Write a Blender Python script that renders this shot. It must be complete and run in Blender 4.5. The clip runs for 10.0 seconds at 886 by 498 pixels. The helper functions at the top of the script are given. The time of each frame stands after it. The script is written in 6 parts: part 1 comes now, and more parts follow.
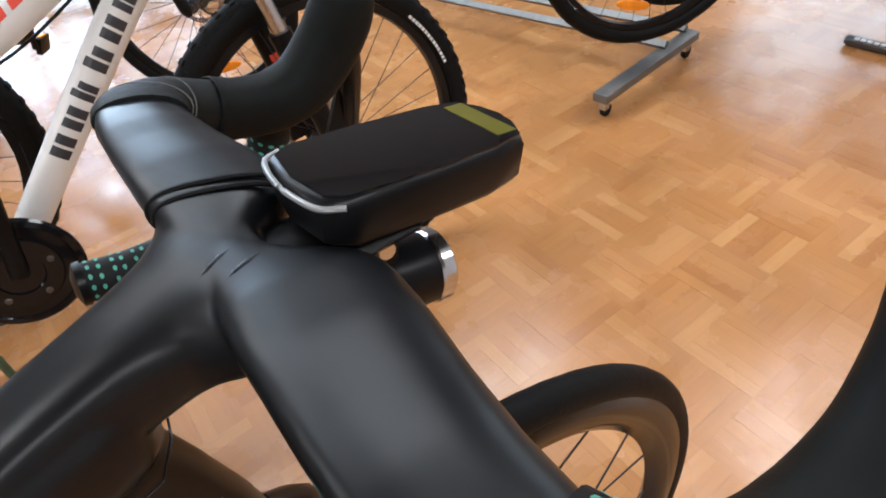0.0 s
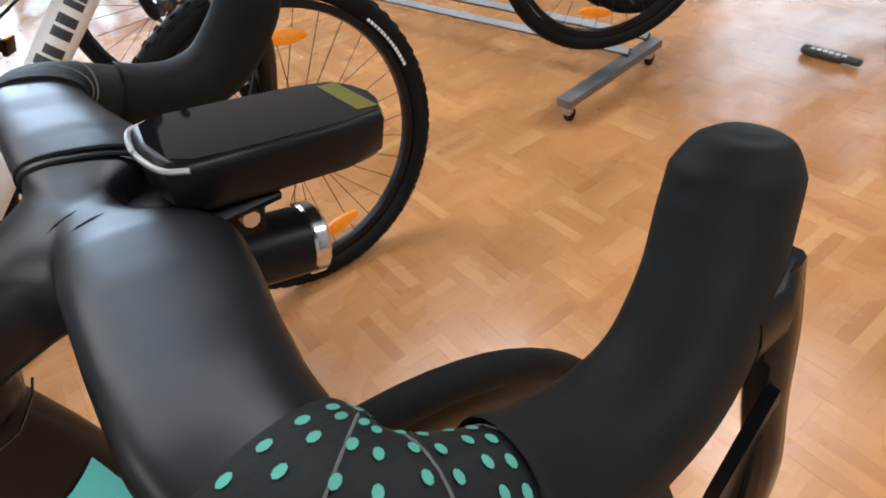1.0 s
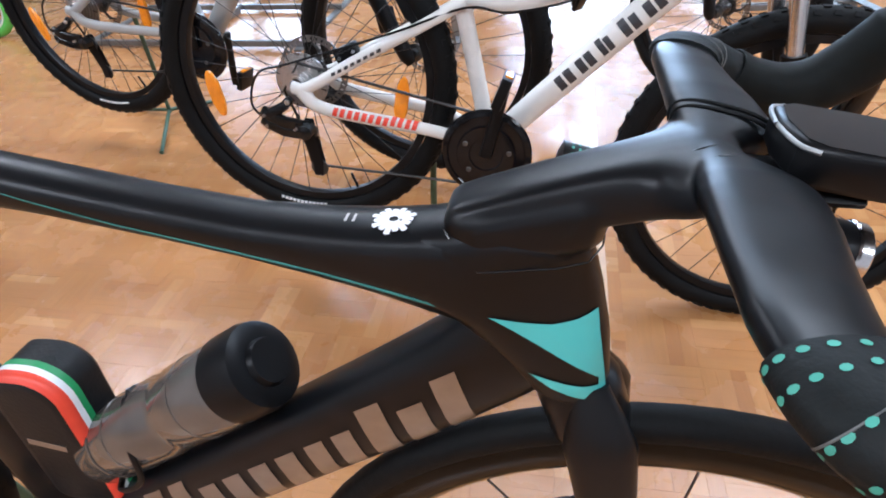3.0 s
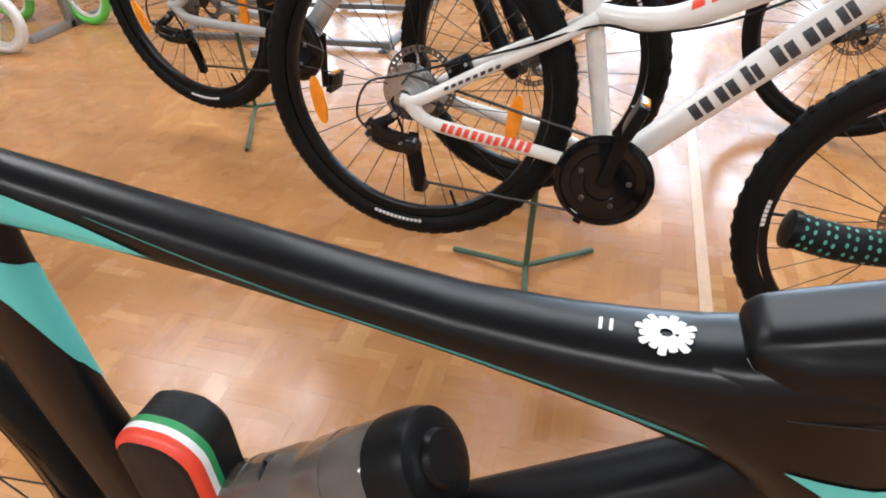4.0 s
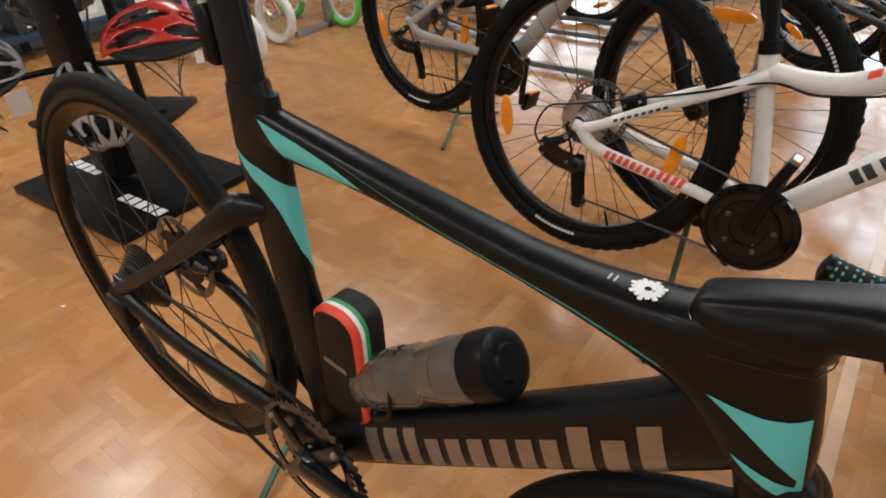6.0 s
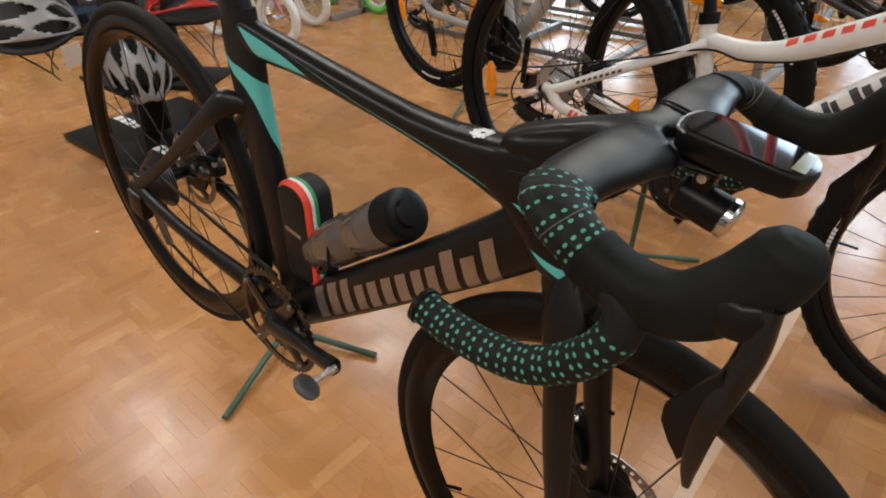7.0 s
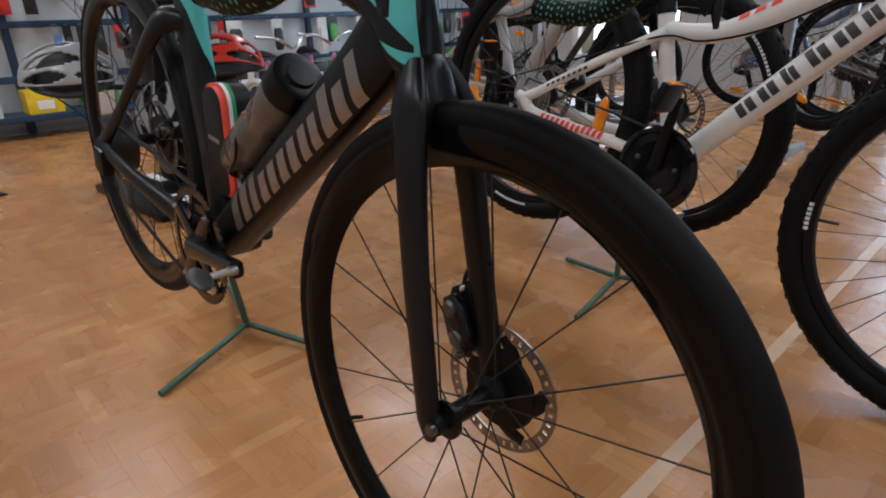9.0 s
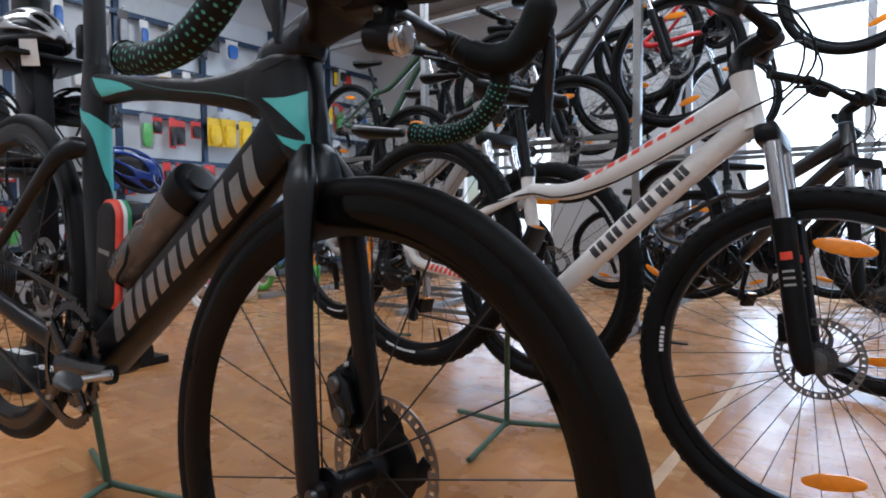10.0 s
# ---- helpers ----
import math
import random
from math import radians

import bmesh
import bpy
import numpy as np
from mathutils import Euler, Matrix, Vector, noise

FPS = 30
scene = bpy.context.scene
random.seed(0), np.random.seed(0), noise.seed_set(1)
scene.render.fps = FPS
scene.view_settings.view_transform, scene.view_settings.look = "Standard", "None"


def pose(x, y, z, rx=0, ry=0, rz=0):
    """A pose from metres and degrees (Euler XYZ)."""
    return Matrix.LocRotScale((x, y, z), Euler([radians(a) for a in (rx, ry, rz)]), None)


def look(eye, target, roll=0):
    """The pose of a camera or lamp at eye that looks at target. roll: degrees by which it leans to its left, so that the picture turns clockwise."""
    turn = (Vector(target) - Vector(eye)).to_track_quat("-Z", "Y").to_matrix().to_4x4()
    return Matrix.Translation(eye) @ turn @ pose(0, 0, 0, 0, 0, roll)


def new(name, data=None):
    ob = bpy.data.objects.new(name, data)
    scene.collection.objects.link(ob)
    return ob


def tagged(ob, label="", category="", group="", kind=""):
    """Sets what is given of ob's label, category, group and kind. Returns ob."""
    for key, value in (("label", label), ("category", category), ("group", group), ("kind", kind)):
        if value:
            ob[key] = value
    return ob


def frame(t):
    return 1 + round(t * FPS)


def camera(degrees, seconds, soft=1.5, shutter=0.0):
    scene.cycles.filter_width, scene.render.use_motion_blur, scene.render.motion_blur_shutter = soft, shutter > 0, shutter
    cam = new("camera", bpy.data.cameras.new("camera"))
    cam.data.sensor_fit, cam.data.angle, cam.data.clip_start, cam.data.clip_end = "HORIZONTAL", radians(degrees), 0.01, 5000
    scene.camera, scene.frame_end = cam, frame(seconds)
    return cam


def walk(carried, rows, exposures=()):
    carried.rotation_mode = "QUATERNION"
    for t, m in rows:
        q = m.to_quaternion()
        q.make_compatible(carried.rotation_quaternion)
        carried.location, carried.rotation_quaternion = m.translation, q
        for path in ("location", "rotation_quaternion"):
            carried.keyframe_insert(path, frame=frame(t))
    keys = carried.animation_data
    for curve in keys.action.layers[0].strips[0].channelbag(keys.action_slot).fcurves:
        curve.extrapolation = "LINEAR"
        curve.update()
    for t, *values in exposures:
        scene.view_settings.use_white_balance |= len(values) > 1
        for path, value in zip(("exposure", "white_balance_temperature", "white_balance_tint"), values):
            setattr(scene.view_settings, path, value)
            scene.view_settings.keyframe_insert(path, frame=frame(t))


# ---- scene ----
cam = camera(73.3, 10.0, soft=1.9)
PATH = [
    (0, (1.047, -0.184, 0.996), (1.809, 1.08, -0.354), -8.8),
    (0.5, (1.079, -0.203, 0.975), (1.893, 1.021, -0.381), -7.8),
    (1, (1.075, -0.233, 0.987), (1.893, 1.011, -0.348), -7.3),
    (1.5, (1.056, -0.262, 1.003), (1.685, 1.137, -0.281), -6.1),
    (2, (1.065, -0.282, 0.994), (1.392, 1.247, -0.253), -4.7),
    (2.5, (1.031, -0.3, 0.986), (0.986, 1.283, -0.236), -2.9),
    (2.7, (1.011, -0.301, 1.006), (0.818, 1.263, -0.226), -3.3),
    (3.8, (0.894, -0.228, 1.017), (0.444, 1.291, -0.203), -3.7),
    (4, (0.858, -0.223, 1.013), (0.367, 1.284, -0.205), -3.2),
    (4.5, (0.771, -0.233, 1.041), (0.143, 1.228, -0.172), -2.9),
    (5, (0.747, -0.279, 1.101), (-0.045, 1.119, -0.089), -3.6),
    (5.2, (0.772, -0.295, 1.117), (-0.08, 1.079, -0.06), -3.9),
    (6.3, (1.074, -0.395, 1.076), (0.023, 0.867, -0.064), -2.4),
    (6.5, (1.126, -0.416, 1.069), (0.061, 0.84, -0.066), -1.8),
    (7, (1.249, -0.465, 1.061), (0.142, 0.754, -0.075), -1.6),
    (7.5, (1.359, -0.49, 1.052), (0.214, 0.687, -0.09), -1.4),
    (8, (1.411, -0.49, 1.019), (0.217, 0.644, -0.117), -1.6),
    (8.5, (1.467, -0.47, 0.937), (0.21, 0.679, -0.111), -1.7),
    (9, (1.475, -0.421, 0.74), (0.115, 0.843, -0.002), -1.9),
    (9.5, (1.495, -0.439, 0.659), (0.148, 0.992, 0.287), -0.7),
    (10, (1.551, -0.48, 0.617), (0.357, 1.121, 0.511), -0.4),
]
EXPOSURES = [(0, 0.36, 6350, 10), (1, 0.33, 6350, 10), (2, 0.6, 5350, 10), (2.7, 0.66, 5450, 10), (3.8, 0.6, 6450, 10), (5.2, 0.48, 6600, 10), (6.3, -0.16, 7100, 10), (7.2, -0.07, 7000, 10), (8, -0.2, 7100, 10), (8.6, -0.3, 7000, 10), (9, -0.40, 6200, 10), (9.5, -0.45, 5400, 10), (10, -0.22, 5850, 10)]
walk(cam, [(t, look(eye, target, roll)) for t, eye, target, roll in PATH], EXPOSURES)

from mathutils.bvhtree import BVHTree

# ---- world and light ----
world = bpy.data.worlds.new("world")
scene.world = world
world.use_nodes = True
wn = world.node_tree.nodes
sky = wn.new("ShaderNodeTexSky")
sky.sky_type = "NISHITA"
sky.sun_disc = False
sky.sun_elevation, sky.sun_rotation = radians(38), radians(60)
wn["Background"].inputs["Strength"].default_value = 0.12
world.node_tree.links.new(sky.outputs["Color"], wn["Background"].inputs["Color"])


def area(name, x, y, z, rx, ry, rz, sx, sy, watts, colour):
    d = bpy.data.lights.new(name, "AREA")
    d.shape, d.size, d.size_y, d.energy, d.color = "RECTANGLE", sx, sy, watts, colour
    ob = new(name, d)
    ob.matrix_world = pose(x, y, z, rx, ry, rz)
    return ob


area("window_light", 1.4, 5.15, 1.45, -90, 0, 0, 1.75, 2.2, 100, (0.52, 0.74, 1.0))
area("window_light", -1.85, 5.15, 0.86, -90, 0, 0, 1.2, 1.25, 22, (0.56, 0.76, 1.0))
area("side_window_light", 6.15, 1.75, 1.5, 0, 90, 0, 1.7, 1.7, 22, (0.68, 0.84, 1.0))
# Ceiling lamps out of view; the y = -2.0 row is added fill.
for lx, ly, watts in ((-1.6, -2.0, 44), (1.0, -2.0, 44), (3.6, -2.0, 36), (-2.4, 0.25, 42), (-1.9, 2.3, 36), (-0.2, 3.9, 34), (3.8, 0.4, 30)):
    area("unseen_ceiling_light", lx, ly, 2.9, 0, 0, 0, 1.5, 0.45, watts, (0.97, 0.98, 1.0))
# Two wide cool panels added, unseen, for the sheen on the bar top.
area("unseen_ceiling_light", 0.9, 2.4, 2.9, 0, 0, 0, 1.9, 1.0, 40, (0.86, 0.93, 1.0))
area("unseen_ceiling_light", 2.5, 1.9, 2.9, 0, 0, 0, 1.5, 0.8, 34, (0.90, 0.95, 1.0))

# ---- materials ----
def material(name, colour, rough=0.5, metal=0.0, grain=0.0, scale=40.0, bump=0.0, second=None, coat=0.0, spec=0.5, rand=0.0):
    m = bpy.data.materials.new(name)
    m.use_nodes = True
    nt = m.node_tree
    n, l = nt.nodes, nt.links
    b = n["Principled BSDF"]
    b.inputs["Roughness"].default_value = rough
    b.inputs["Metallic"].default_value = metal
    b.inputs["Coat Weight"].default_value = coat
    b.inputs["Specular IOR Level"].default_value = spec
    b.inputs["Base Color"].default_value = (*colour, 1)
    tc = n.new("ShaderNodeTexCoord")
    if grain or second:
        t1 = n.new("ShaderNodeTexNoise")
        t1.inputs["Scale"].default_value = scale
        t1.inputs["Detail"].default_value = 6
        l.new(tc.outputs["Object"], t1.inputs["Vector"])
        t2 = n.new("ShaderNodeTexNoise")
        t2.inputs["Scale"].default_value = scale / 9
        t2.inputs["Detail"].default_value = 3
        l.new(tc.outputs["Object"], t2.inputs["Vector"])
        add = n.new("ShaderNodeMath")
        add.operation = "ADD"
        l.new(t1.outputs["Fac"], add.inputs[0])
        l.new(t2.outputs["Fac"], add.inputs[1])
        half = n.new("ShaderNodeMath")
        half.operation = "MULTIPLY"
        half.inputs[1].default_value = 0.5
        l.new(add.outputs[0], half.inputs[0])
        ramp = n.new("ShaderNodeValToRGB")
        ramp.color_ramp.elements[0].position, ramp.color_ramp.elements[1].position = 0.35, 0.65
        lo = second or tuple(c * (1 - grain) for c in colour)
        hi = tuple(min(1, c * (1 + grain)) for c in colour)
        ramp.color_ramp.elements[0].color = (*lo, 1)
        ramp.color_ramp.elements[1].color = (*hi, 1)
        l.new(half.outputs[0], ramp.inputs["Fac"])
        out = ramp.outputs["Color"]
        if rand:
            oi = n.new("ShaderNodeObjectInfo")
            hsv = n.new("ShaderNodeHueSaturation")
            mr = n.new("ShaderNodeMapRange")
            mr.inputs["To Min"].default_value, mr.inputs["To Max"].default_value = 1 - rand, 1 + rand
            l.new(oi.outputs["Random"], mr.inputs["Value"])
            l.new(mr.outputs["Result"], hsv.inputs["Value"])
            l.new(out, hsv.inputs["Color"])
            out = hsv.outputs["Color"]
        l.new(out, b.inputs["Base Color"])
        rr = n.new("ShaderNodeMapRange")
        rr.inputs["To Min"].default_value, rr.inputs["To Max"].default_value = max(0.02, rough * 0.8), min(1, rough * 1.2)
        l.new(half.outputs[0], rr.inputs["Value"])
        l.new(rr.outputs["Result"], b.inputs["Roughness"])
    if bump:
        t3 = n.new("ShaderNodeTexNoise")
        t3.inputs["Scale"].default_value = scale * 2
        t3.inputs["Detail"].default_value = 4
        l.new(tc.outputs["Object"], t3.inputs["Vector"])
        bp = n.new("ShaderNodeBump")
        bp.inputs["Strength"].default_value = bump
        bp.inputs["Distance"].default_value = 0.002
        l.new(t3.outputs["Fac"], bp.inputs["Height"])
        l.new(bp.outputs["Normal"], b.inputs["Normal"])
    return m


M_CARBON = material("satin_black_carbon", (0.0035, 0.004, 0.005), 0.34, 0, 0.25, 30, 0.02, spec=0.27)
M_CELESTE = material("celeste_paint", (0.085, 0.475, 0.455), 0.36, 0, 0.08, 20)
M_SILVERTXT = material("silver_grey_decal", (0.34, 0.325, 0.31), 0.36, 0.9, 0.12, 60)
M_WHITEDECAL = material("white_decal", (0.75, 0.75, 0.75), 0.45, 0, 0.1, 60)
M_TAPE = material("black_bar_tape", (0.007, 0.0085, 0.0085), 0.6, 0, 0.3, 120, 0.25, spec=0.2)
# Celeste darkened in the colour itself, standing in for shade on the line.
M_EDGE = material("shaded_celeste_line", (0.034, 0.145, 0.122), 0.45, 0, 0.2, 40)
M_DOT = material("green_tape_dot", (0.065, 0.31, 0.235), 0.55, 0, 0.15, 90)
M_SEAM = material("pale_tape_edge", (0.10, 0.10, 0.095), 0.6, 0, 0.3, 90)
M_RUBBER = material("black_tyre_rubber", (0.005, 0.005, 0.005), 0.6, 0, 0.3, 70, 0.3, spec=0.13)
M_HOOD = material("black_hood_rubber", (0.006, 0.0072, 0.0068), 0.6, 0, 0.3, 60, 0.2, spec=0.13)
M_RIM = material("dark_carbon_rim", (0.004, 0.0038, 0.0036), 0.13, 0, 0.3, 25, spec=0.14)
M_ALURIM = material("black_alloy_rim", (0.006, 0.006, 0.0065), 0.3, 0.0, 0.2, 40, spec=0.2)
M_GUARD = material("glossy_black_guard", (0.005, 0.005, 0.006), 0.09, 0, 0.2, 30, spec=0.3)
M_SPOKE = material("black_steel_spoke", (0.03, 0.03, 0.03), 0.35, 0.6, 0.1, 40)
M_STEEL = material("brushed_steel", (0.55, 0.55, 0.55), 0.28, 1.0, 0.12, 80)
M_DARKSTEEL = material("dark_steel", (0.12, 0.12, 0.12), 0.35, 0.9, 0.2, 80)
M_CHROME = material("chrome", (0.6, 0.6, 0.61), 0.2, 1.0, 0.05, 60)
M_PLASTIC = material("black_plastic", (0.005, 0.005, 0.0055), 0.34, 0, 0.2, 60, 0.05, spec=0.17)
M_GLOSS = material("glossy_black_plastic", (0.006, 0.006, 0.007), 0.04, 0, 0.1, 50, spec=0.45)
M_WHITE = material("white_gloss_paint", (0.72, 0.71, 0.68), 0.28, 0, 0.05, 15, 0, None, 0.3)
M_RED = material("red_decal", (0.72, 0.06, 0.03), 0.4, 0, 0.1, 60)
M_ORANGE = material("orange_reflector", (0.95, 0.28, 0.01), 0.18, 0, 0.15, 90, 0.1, None, 0.5)
M_GREENST = material("green_painted_steel", (0.05, 0.10, 0.065), 0.45, 0.2, 0.25, 50, 0.1)
M_SMOKE = material("smoky_bottle_plastic", (0.085, 0.072, 0.062), 0.14, 0, 0.3, 14, 0.02, (0.055, 0.046, 0.039), 0.4)
M_GREYPAINT = material("grey_paint", (0.35, 0.35, 0.34), 0.35, 0, 0.08, 20)
M_OLIVE = material("olive_screen_field", (0.13, 0.118, 0.02), 0.12, 0, 0.1, 60)
M_LENS = material("mirrored_lens", (0.62, 0.63, 0.65), 0.16, 1.0, 0.05, 60)
M_GREEN = material("green_stripe", (0.02, 0.25, 0.08), 0.45, 0, 0.1, 60)
M_DARKTXT = material("dark_decal", (0.03, 0.03, 0.035), 0.4, 0, 0.1, 60)
M_ROTOR = material("worn_rotor_steel", (0.25, 0.23, 0.21), 0.3, 0.9, 0.25, 90)
M_CRANK = material("black_crank_alloy", (0.006, 0.006, 0.0065), 0.22, 0, 0.2, 50, spec=0.4)
M_PEDAL = material("grey_pedal_plastic", (0.04, 0.04, 0.042), 0.4, 0, 0.25, 80, 0.1)
M_CHAIN = material("oiled_chain_steel", (0.025, 0.024, 0.023), 0.35, 0.6, 0.3, 120, 0.3)
M_CASE = material("black_case_fabric", (0.007, 0.007, 0.0075), 0.5, 0, 0.3, 140, 0.2, spec=0.25)
M_ALU = material("aluminium", (0.33, 0.33, 0.325), 0.5, 0.8, 0.12, 70)


# ---- mesh helpers ----
def mesh_of(name, verts, faces, mat, smooth=True):
    me = bpy.data.meshes.new(name)
    me.from_pydata([tuple(v) for v in verts], [], faces)
    me.materials.append(mat)
    if smooth:
        me.shade_smooth()
    me.update()
    return me


def part(name, mesh, parent, label="", m=None):
    ob = new(name, mesh)
    ob.parent = parent
    if m is not None:
        ob.matrix_basis = m
    if label:
        ob["label"] = label
    return ob


def thing(name, label, category, m=None, group="", kind=""):
    ob = new(name)
    ob.empty_display_size = 0.05
    if m is not None:
        ob.matrix_basis = m
    return tagged(ob, label, category, group, kind)


class Geo:
    """Vertices and faces of one mesh, gathered piece by piece."""

    def __init__(self):
        self.v, self.f = [], []

    def rings(self, rings, closed=False, cap=True):
        k, o = len(rings[0]), len(self.v)
        for r in rings:
            self.v += [tuple(p) for p in r]
        n = len(rings)
        for a in range(n if closed else n - 1):
            b = (a + 1) % n
            for i in range(k):
                j = (i + 1) % k
                self.f.append((o + a * k + i, o + a * k + j, o + b * k + j, o + b * k + i))
        if cap and not closed:
            self.f.append(tuple(o + i for i in range(k))[::-1])
            self.f.append(tuple(o + (n - 1) * k + i for i in range(k)))
        return self

    def tube(self, pts, radii, seg=10, flat=1.0, up=(0, 1, 0), cap=True, power=2.0, closed=False):
        """A tube along pts. radii: one or a list; flat: ratio of the second half-axis (or list). up: the first half-axis' rough direction."""
        pts = [Vector(p) for p in pts]
        n = len(pts)
        radii = [radii] * n if not isinstance(radii, (list, tuple)) else radii
        flat = [flat] * n if not isinstance(flat, (list, tuple)) else flat
        rings = []
        for i, p in enumerate(pts):
            if closed:
                d = pts[(i + 1) % n] - pts[i - 1]
            else:
                d = pts[min(i + 1, n - 1)] - pts[max(i - 1, 0)]
            d.normalize()
            a = Vector(up) - d * Vector(up).dot(d)
            if a.length < 1e-4:
                a = d.orthogonal()
            a.normalize()
            b = d.cross(a)
            ring = []
            for s in range(seg):
                t = 2 * math.pi * s / seg
                c, q = math.cos(t), math.sin(t)
                if power != 2.0:
                    c = math.copysign(abs(c) ** (2 / power), c)
                    q = math.copysign(abs(q) ** (2 / power), q)
                ring.append(p + a * (radii[i] * c) + b * (radii[i] * flat[i] * q))
            rings.append(ring)
        return self.rings(rings, closed, cap)

    def revolve(self, profile, seg=48, centre=(0, 0, 0), axis="Y", closed=True):
        """profile: (radius, offset along the axis)."""
        rings = []
        cx, cy, cz = centre
        for s in range(seg):
            t = 2 * math.pi * s / seg
            c, q = math.cos(t), math.sin(t)
            if axis == "Y":
                rings.append([(cx + r * c, cy + h, cz + r * q) for r, h in profile])
            elif axis == "Z":
                rings.append([(cx + r * q, cy + r * c, cz + h) for r, h in profile])
            else:
                rings.append([(cx + h, cy + r * q, cz + r * c) for r, h in profile])
        o, k = len(self.v), len(profile)
        for r in rings:
            self.v += r
        for a in range(seg):
            b = (a + 1) % seg
            for i in range(k if closed else k - 1):
                j = (i + 1) % k
                self.f.append((o + a * k + i, o + b * k + i, o + b * k + j, o + a * k + j))
        return self

    def lathe(self, profile, p, q, seg=20):
        """A turned body along the line p to q. profile: (share of the way, radius)."""
        p, q = Vector(p), Vector(q)
        return self.tube([p.lerp(q, s) for s, _ in profile], [max(r, 1e-4) for _, r in profile], seg)

    def box(self, x0, x1, y0, y1, z0, z1, bev=0.0, m=None):
        o = len(self.v)
        if bev <= 0:
            vs = [(x, y, z) for x in (x0, x1) for y in (y0, y1) for z in (z0, z1)]
            fs = [(0, 1, 3, 2), (4, 6, 7, 5), (0, 4, 5, 1), (2, 3, 7, 6), (0, 2, 6, 4), (1, 5, 7, 3)]
        else:
            bm = bmesh.new()
            bmesh.ops.create_cube(bm, size=1)
            for v in bm.verts:
                v.co = Vector(((x0 + x1) / 2 + v.co.x * (x1 - x0), (y0 + y1) / 2 + v.co.y * (y1 - y0), (z0 + z1) / 2 + v.co.z * (z1 - z0)))
            bmesh.ops.bevel(bm, geom=bm.edges[:], offset=bev, segments=2, affect="EDGES", profile=0.6)
            bm.verts.index_update()
            vs, fs = [tuple(v.co) for v in bm.verts], [tuple(v.index for v in f.verts) for f in bm.faces]
            bm.free()
        if m is not None:
            vs = [tuple(m @ Vector(v)) for v in vs]
        self.v += vs
        self.f += [tuple(o + i for i in f) for f in fs]
        return self

    def prism(self, outline, y0, y1):
        """An outline in (x, z), from y0 to y1."""
        k, o = len(outline), len(self.v)
        self.v += [(x, y0, z) for x, z in outline] + [(x, y1, z) for x, z in outline]
        for i in range(k):
            j = (i + 1) % k
            self.f.append((o + i, o + j, o + k + j, o + k + i))
        self.f.append(tuple(o + i for i in range(k))[::-1])
        self.f.append(tuple(o + k + i for i in range(k)))
        return self

    def sheet(self, grid):
        """Rows of points of equal length, as one surface."""
        k, o = len(grid[0]), len(self.v)
        for r in grid:
            self.v += [tuple(p) for p in r]
        for a in range(len(grid) - 1):
            for i in range(k - 1):
                self.f.append((o + a * k + i, o + a * k + i + 1, o + (a + 1) * k + i + 1, o + (a + 1) * k + i))
        return self

    def move(self, m):
        self.v = [tuple(m @ Vector(p)) for p in self.v]
        return self

    def mesh(self, name, mat, smooth=True):
        me = mesh_of(name, self.v, self.f, mat, smooth)
        if smooth:
            me.set_sharp_from_angle(angle=radians(38))
        return me


def bez(pts, n=8):
    """A smooth run through the points (Catmull-Rom)."""
    P = [Vector(p) for p in pts]
    P = [P[0] * 2 - P[1]] + P + [P[-1] * 2 - P[-2]]
    out = []
    for i in range(1, len(P) - 2):
        for s in range(n):
            t = s / n
            a, b, c, d = P[i - 1], P[i], P[i + 1], P[i + 2]
            out.append(0.5 * (2 * b + (c - a) * t + (2 * a - 5 * b + 4 * c - d) * t * t + (3 * b - a - 3 * c + d) * t ** 3))
    out.append(P[-2])
    return out


def spread(values, n):
    """Values at even steps stretched to n samples."""
    return [float(v) for v in np.interp(np.linspace(0, len(values) - 1, n), range(len(values)), values)]


def at(origin, xaxis, yaxis, zaxis):
    m = Matrix.Identity(4)
    for r in range(3):
        m[r][0], m[r][1], m[r][2], m[r][3] = xaxis[r], yaxis[r], zaxis[r], origin[r]
    return m


def bike_pose(rear, front, lean):
    """The pose of a bicycle whose rear and front axles lie there, leaning to its left by so many radians."""
    rear, front = Vector(rear), Vector(front)
    x = (front - rear).normalized()
    yaw = math.atan2(x.y, x.x)
    k = Vector((-math.sin(yaw) * math.sin(lean), math.cos(yaw) * math.sin(lean), math.cos(lean)))
    z = (k - x * k.dot(x)).normalized()
    return at(rear, x, z.cross(x), z)


# ---- the setting ----
def slab(name, x0, x1, y0, y1, z0, z1, mat, label, category):
    return tagged(new(name, Geo().box(x0, x1, y0, y1, z0, z1).mesh(name, mat, False)), label, category, kind="structure")


M_WALL = material("off_white_wall", (0.5, 0.5, 0.5), 0.8, 0, 0.06, 3, 0.1)
M_CEIL = material("grey_ceiling", (0.3, 0.3, 0.3), 0.85, 0, 0.06, 2)


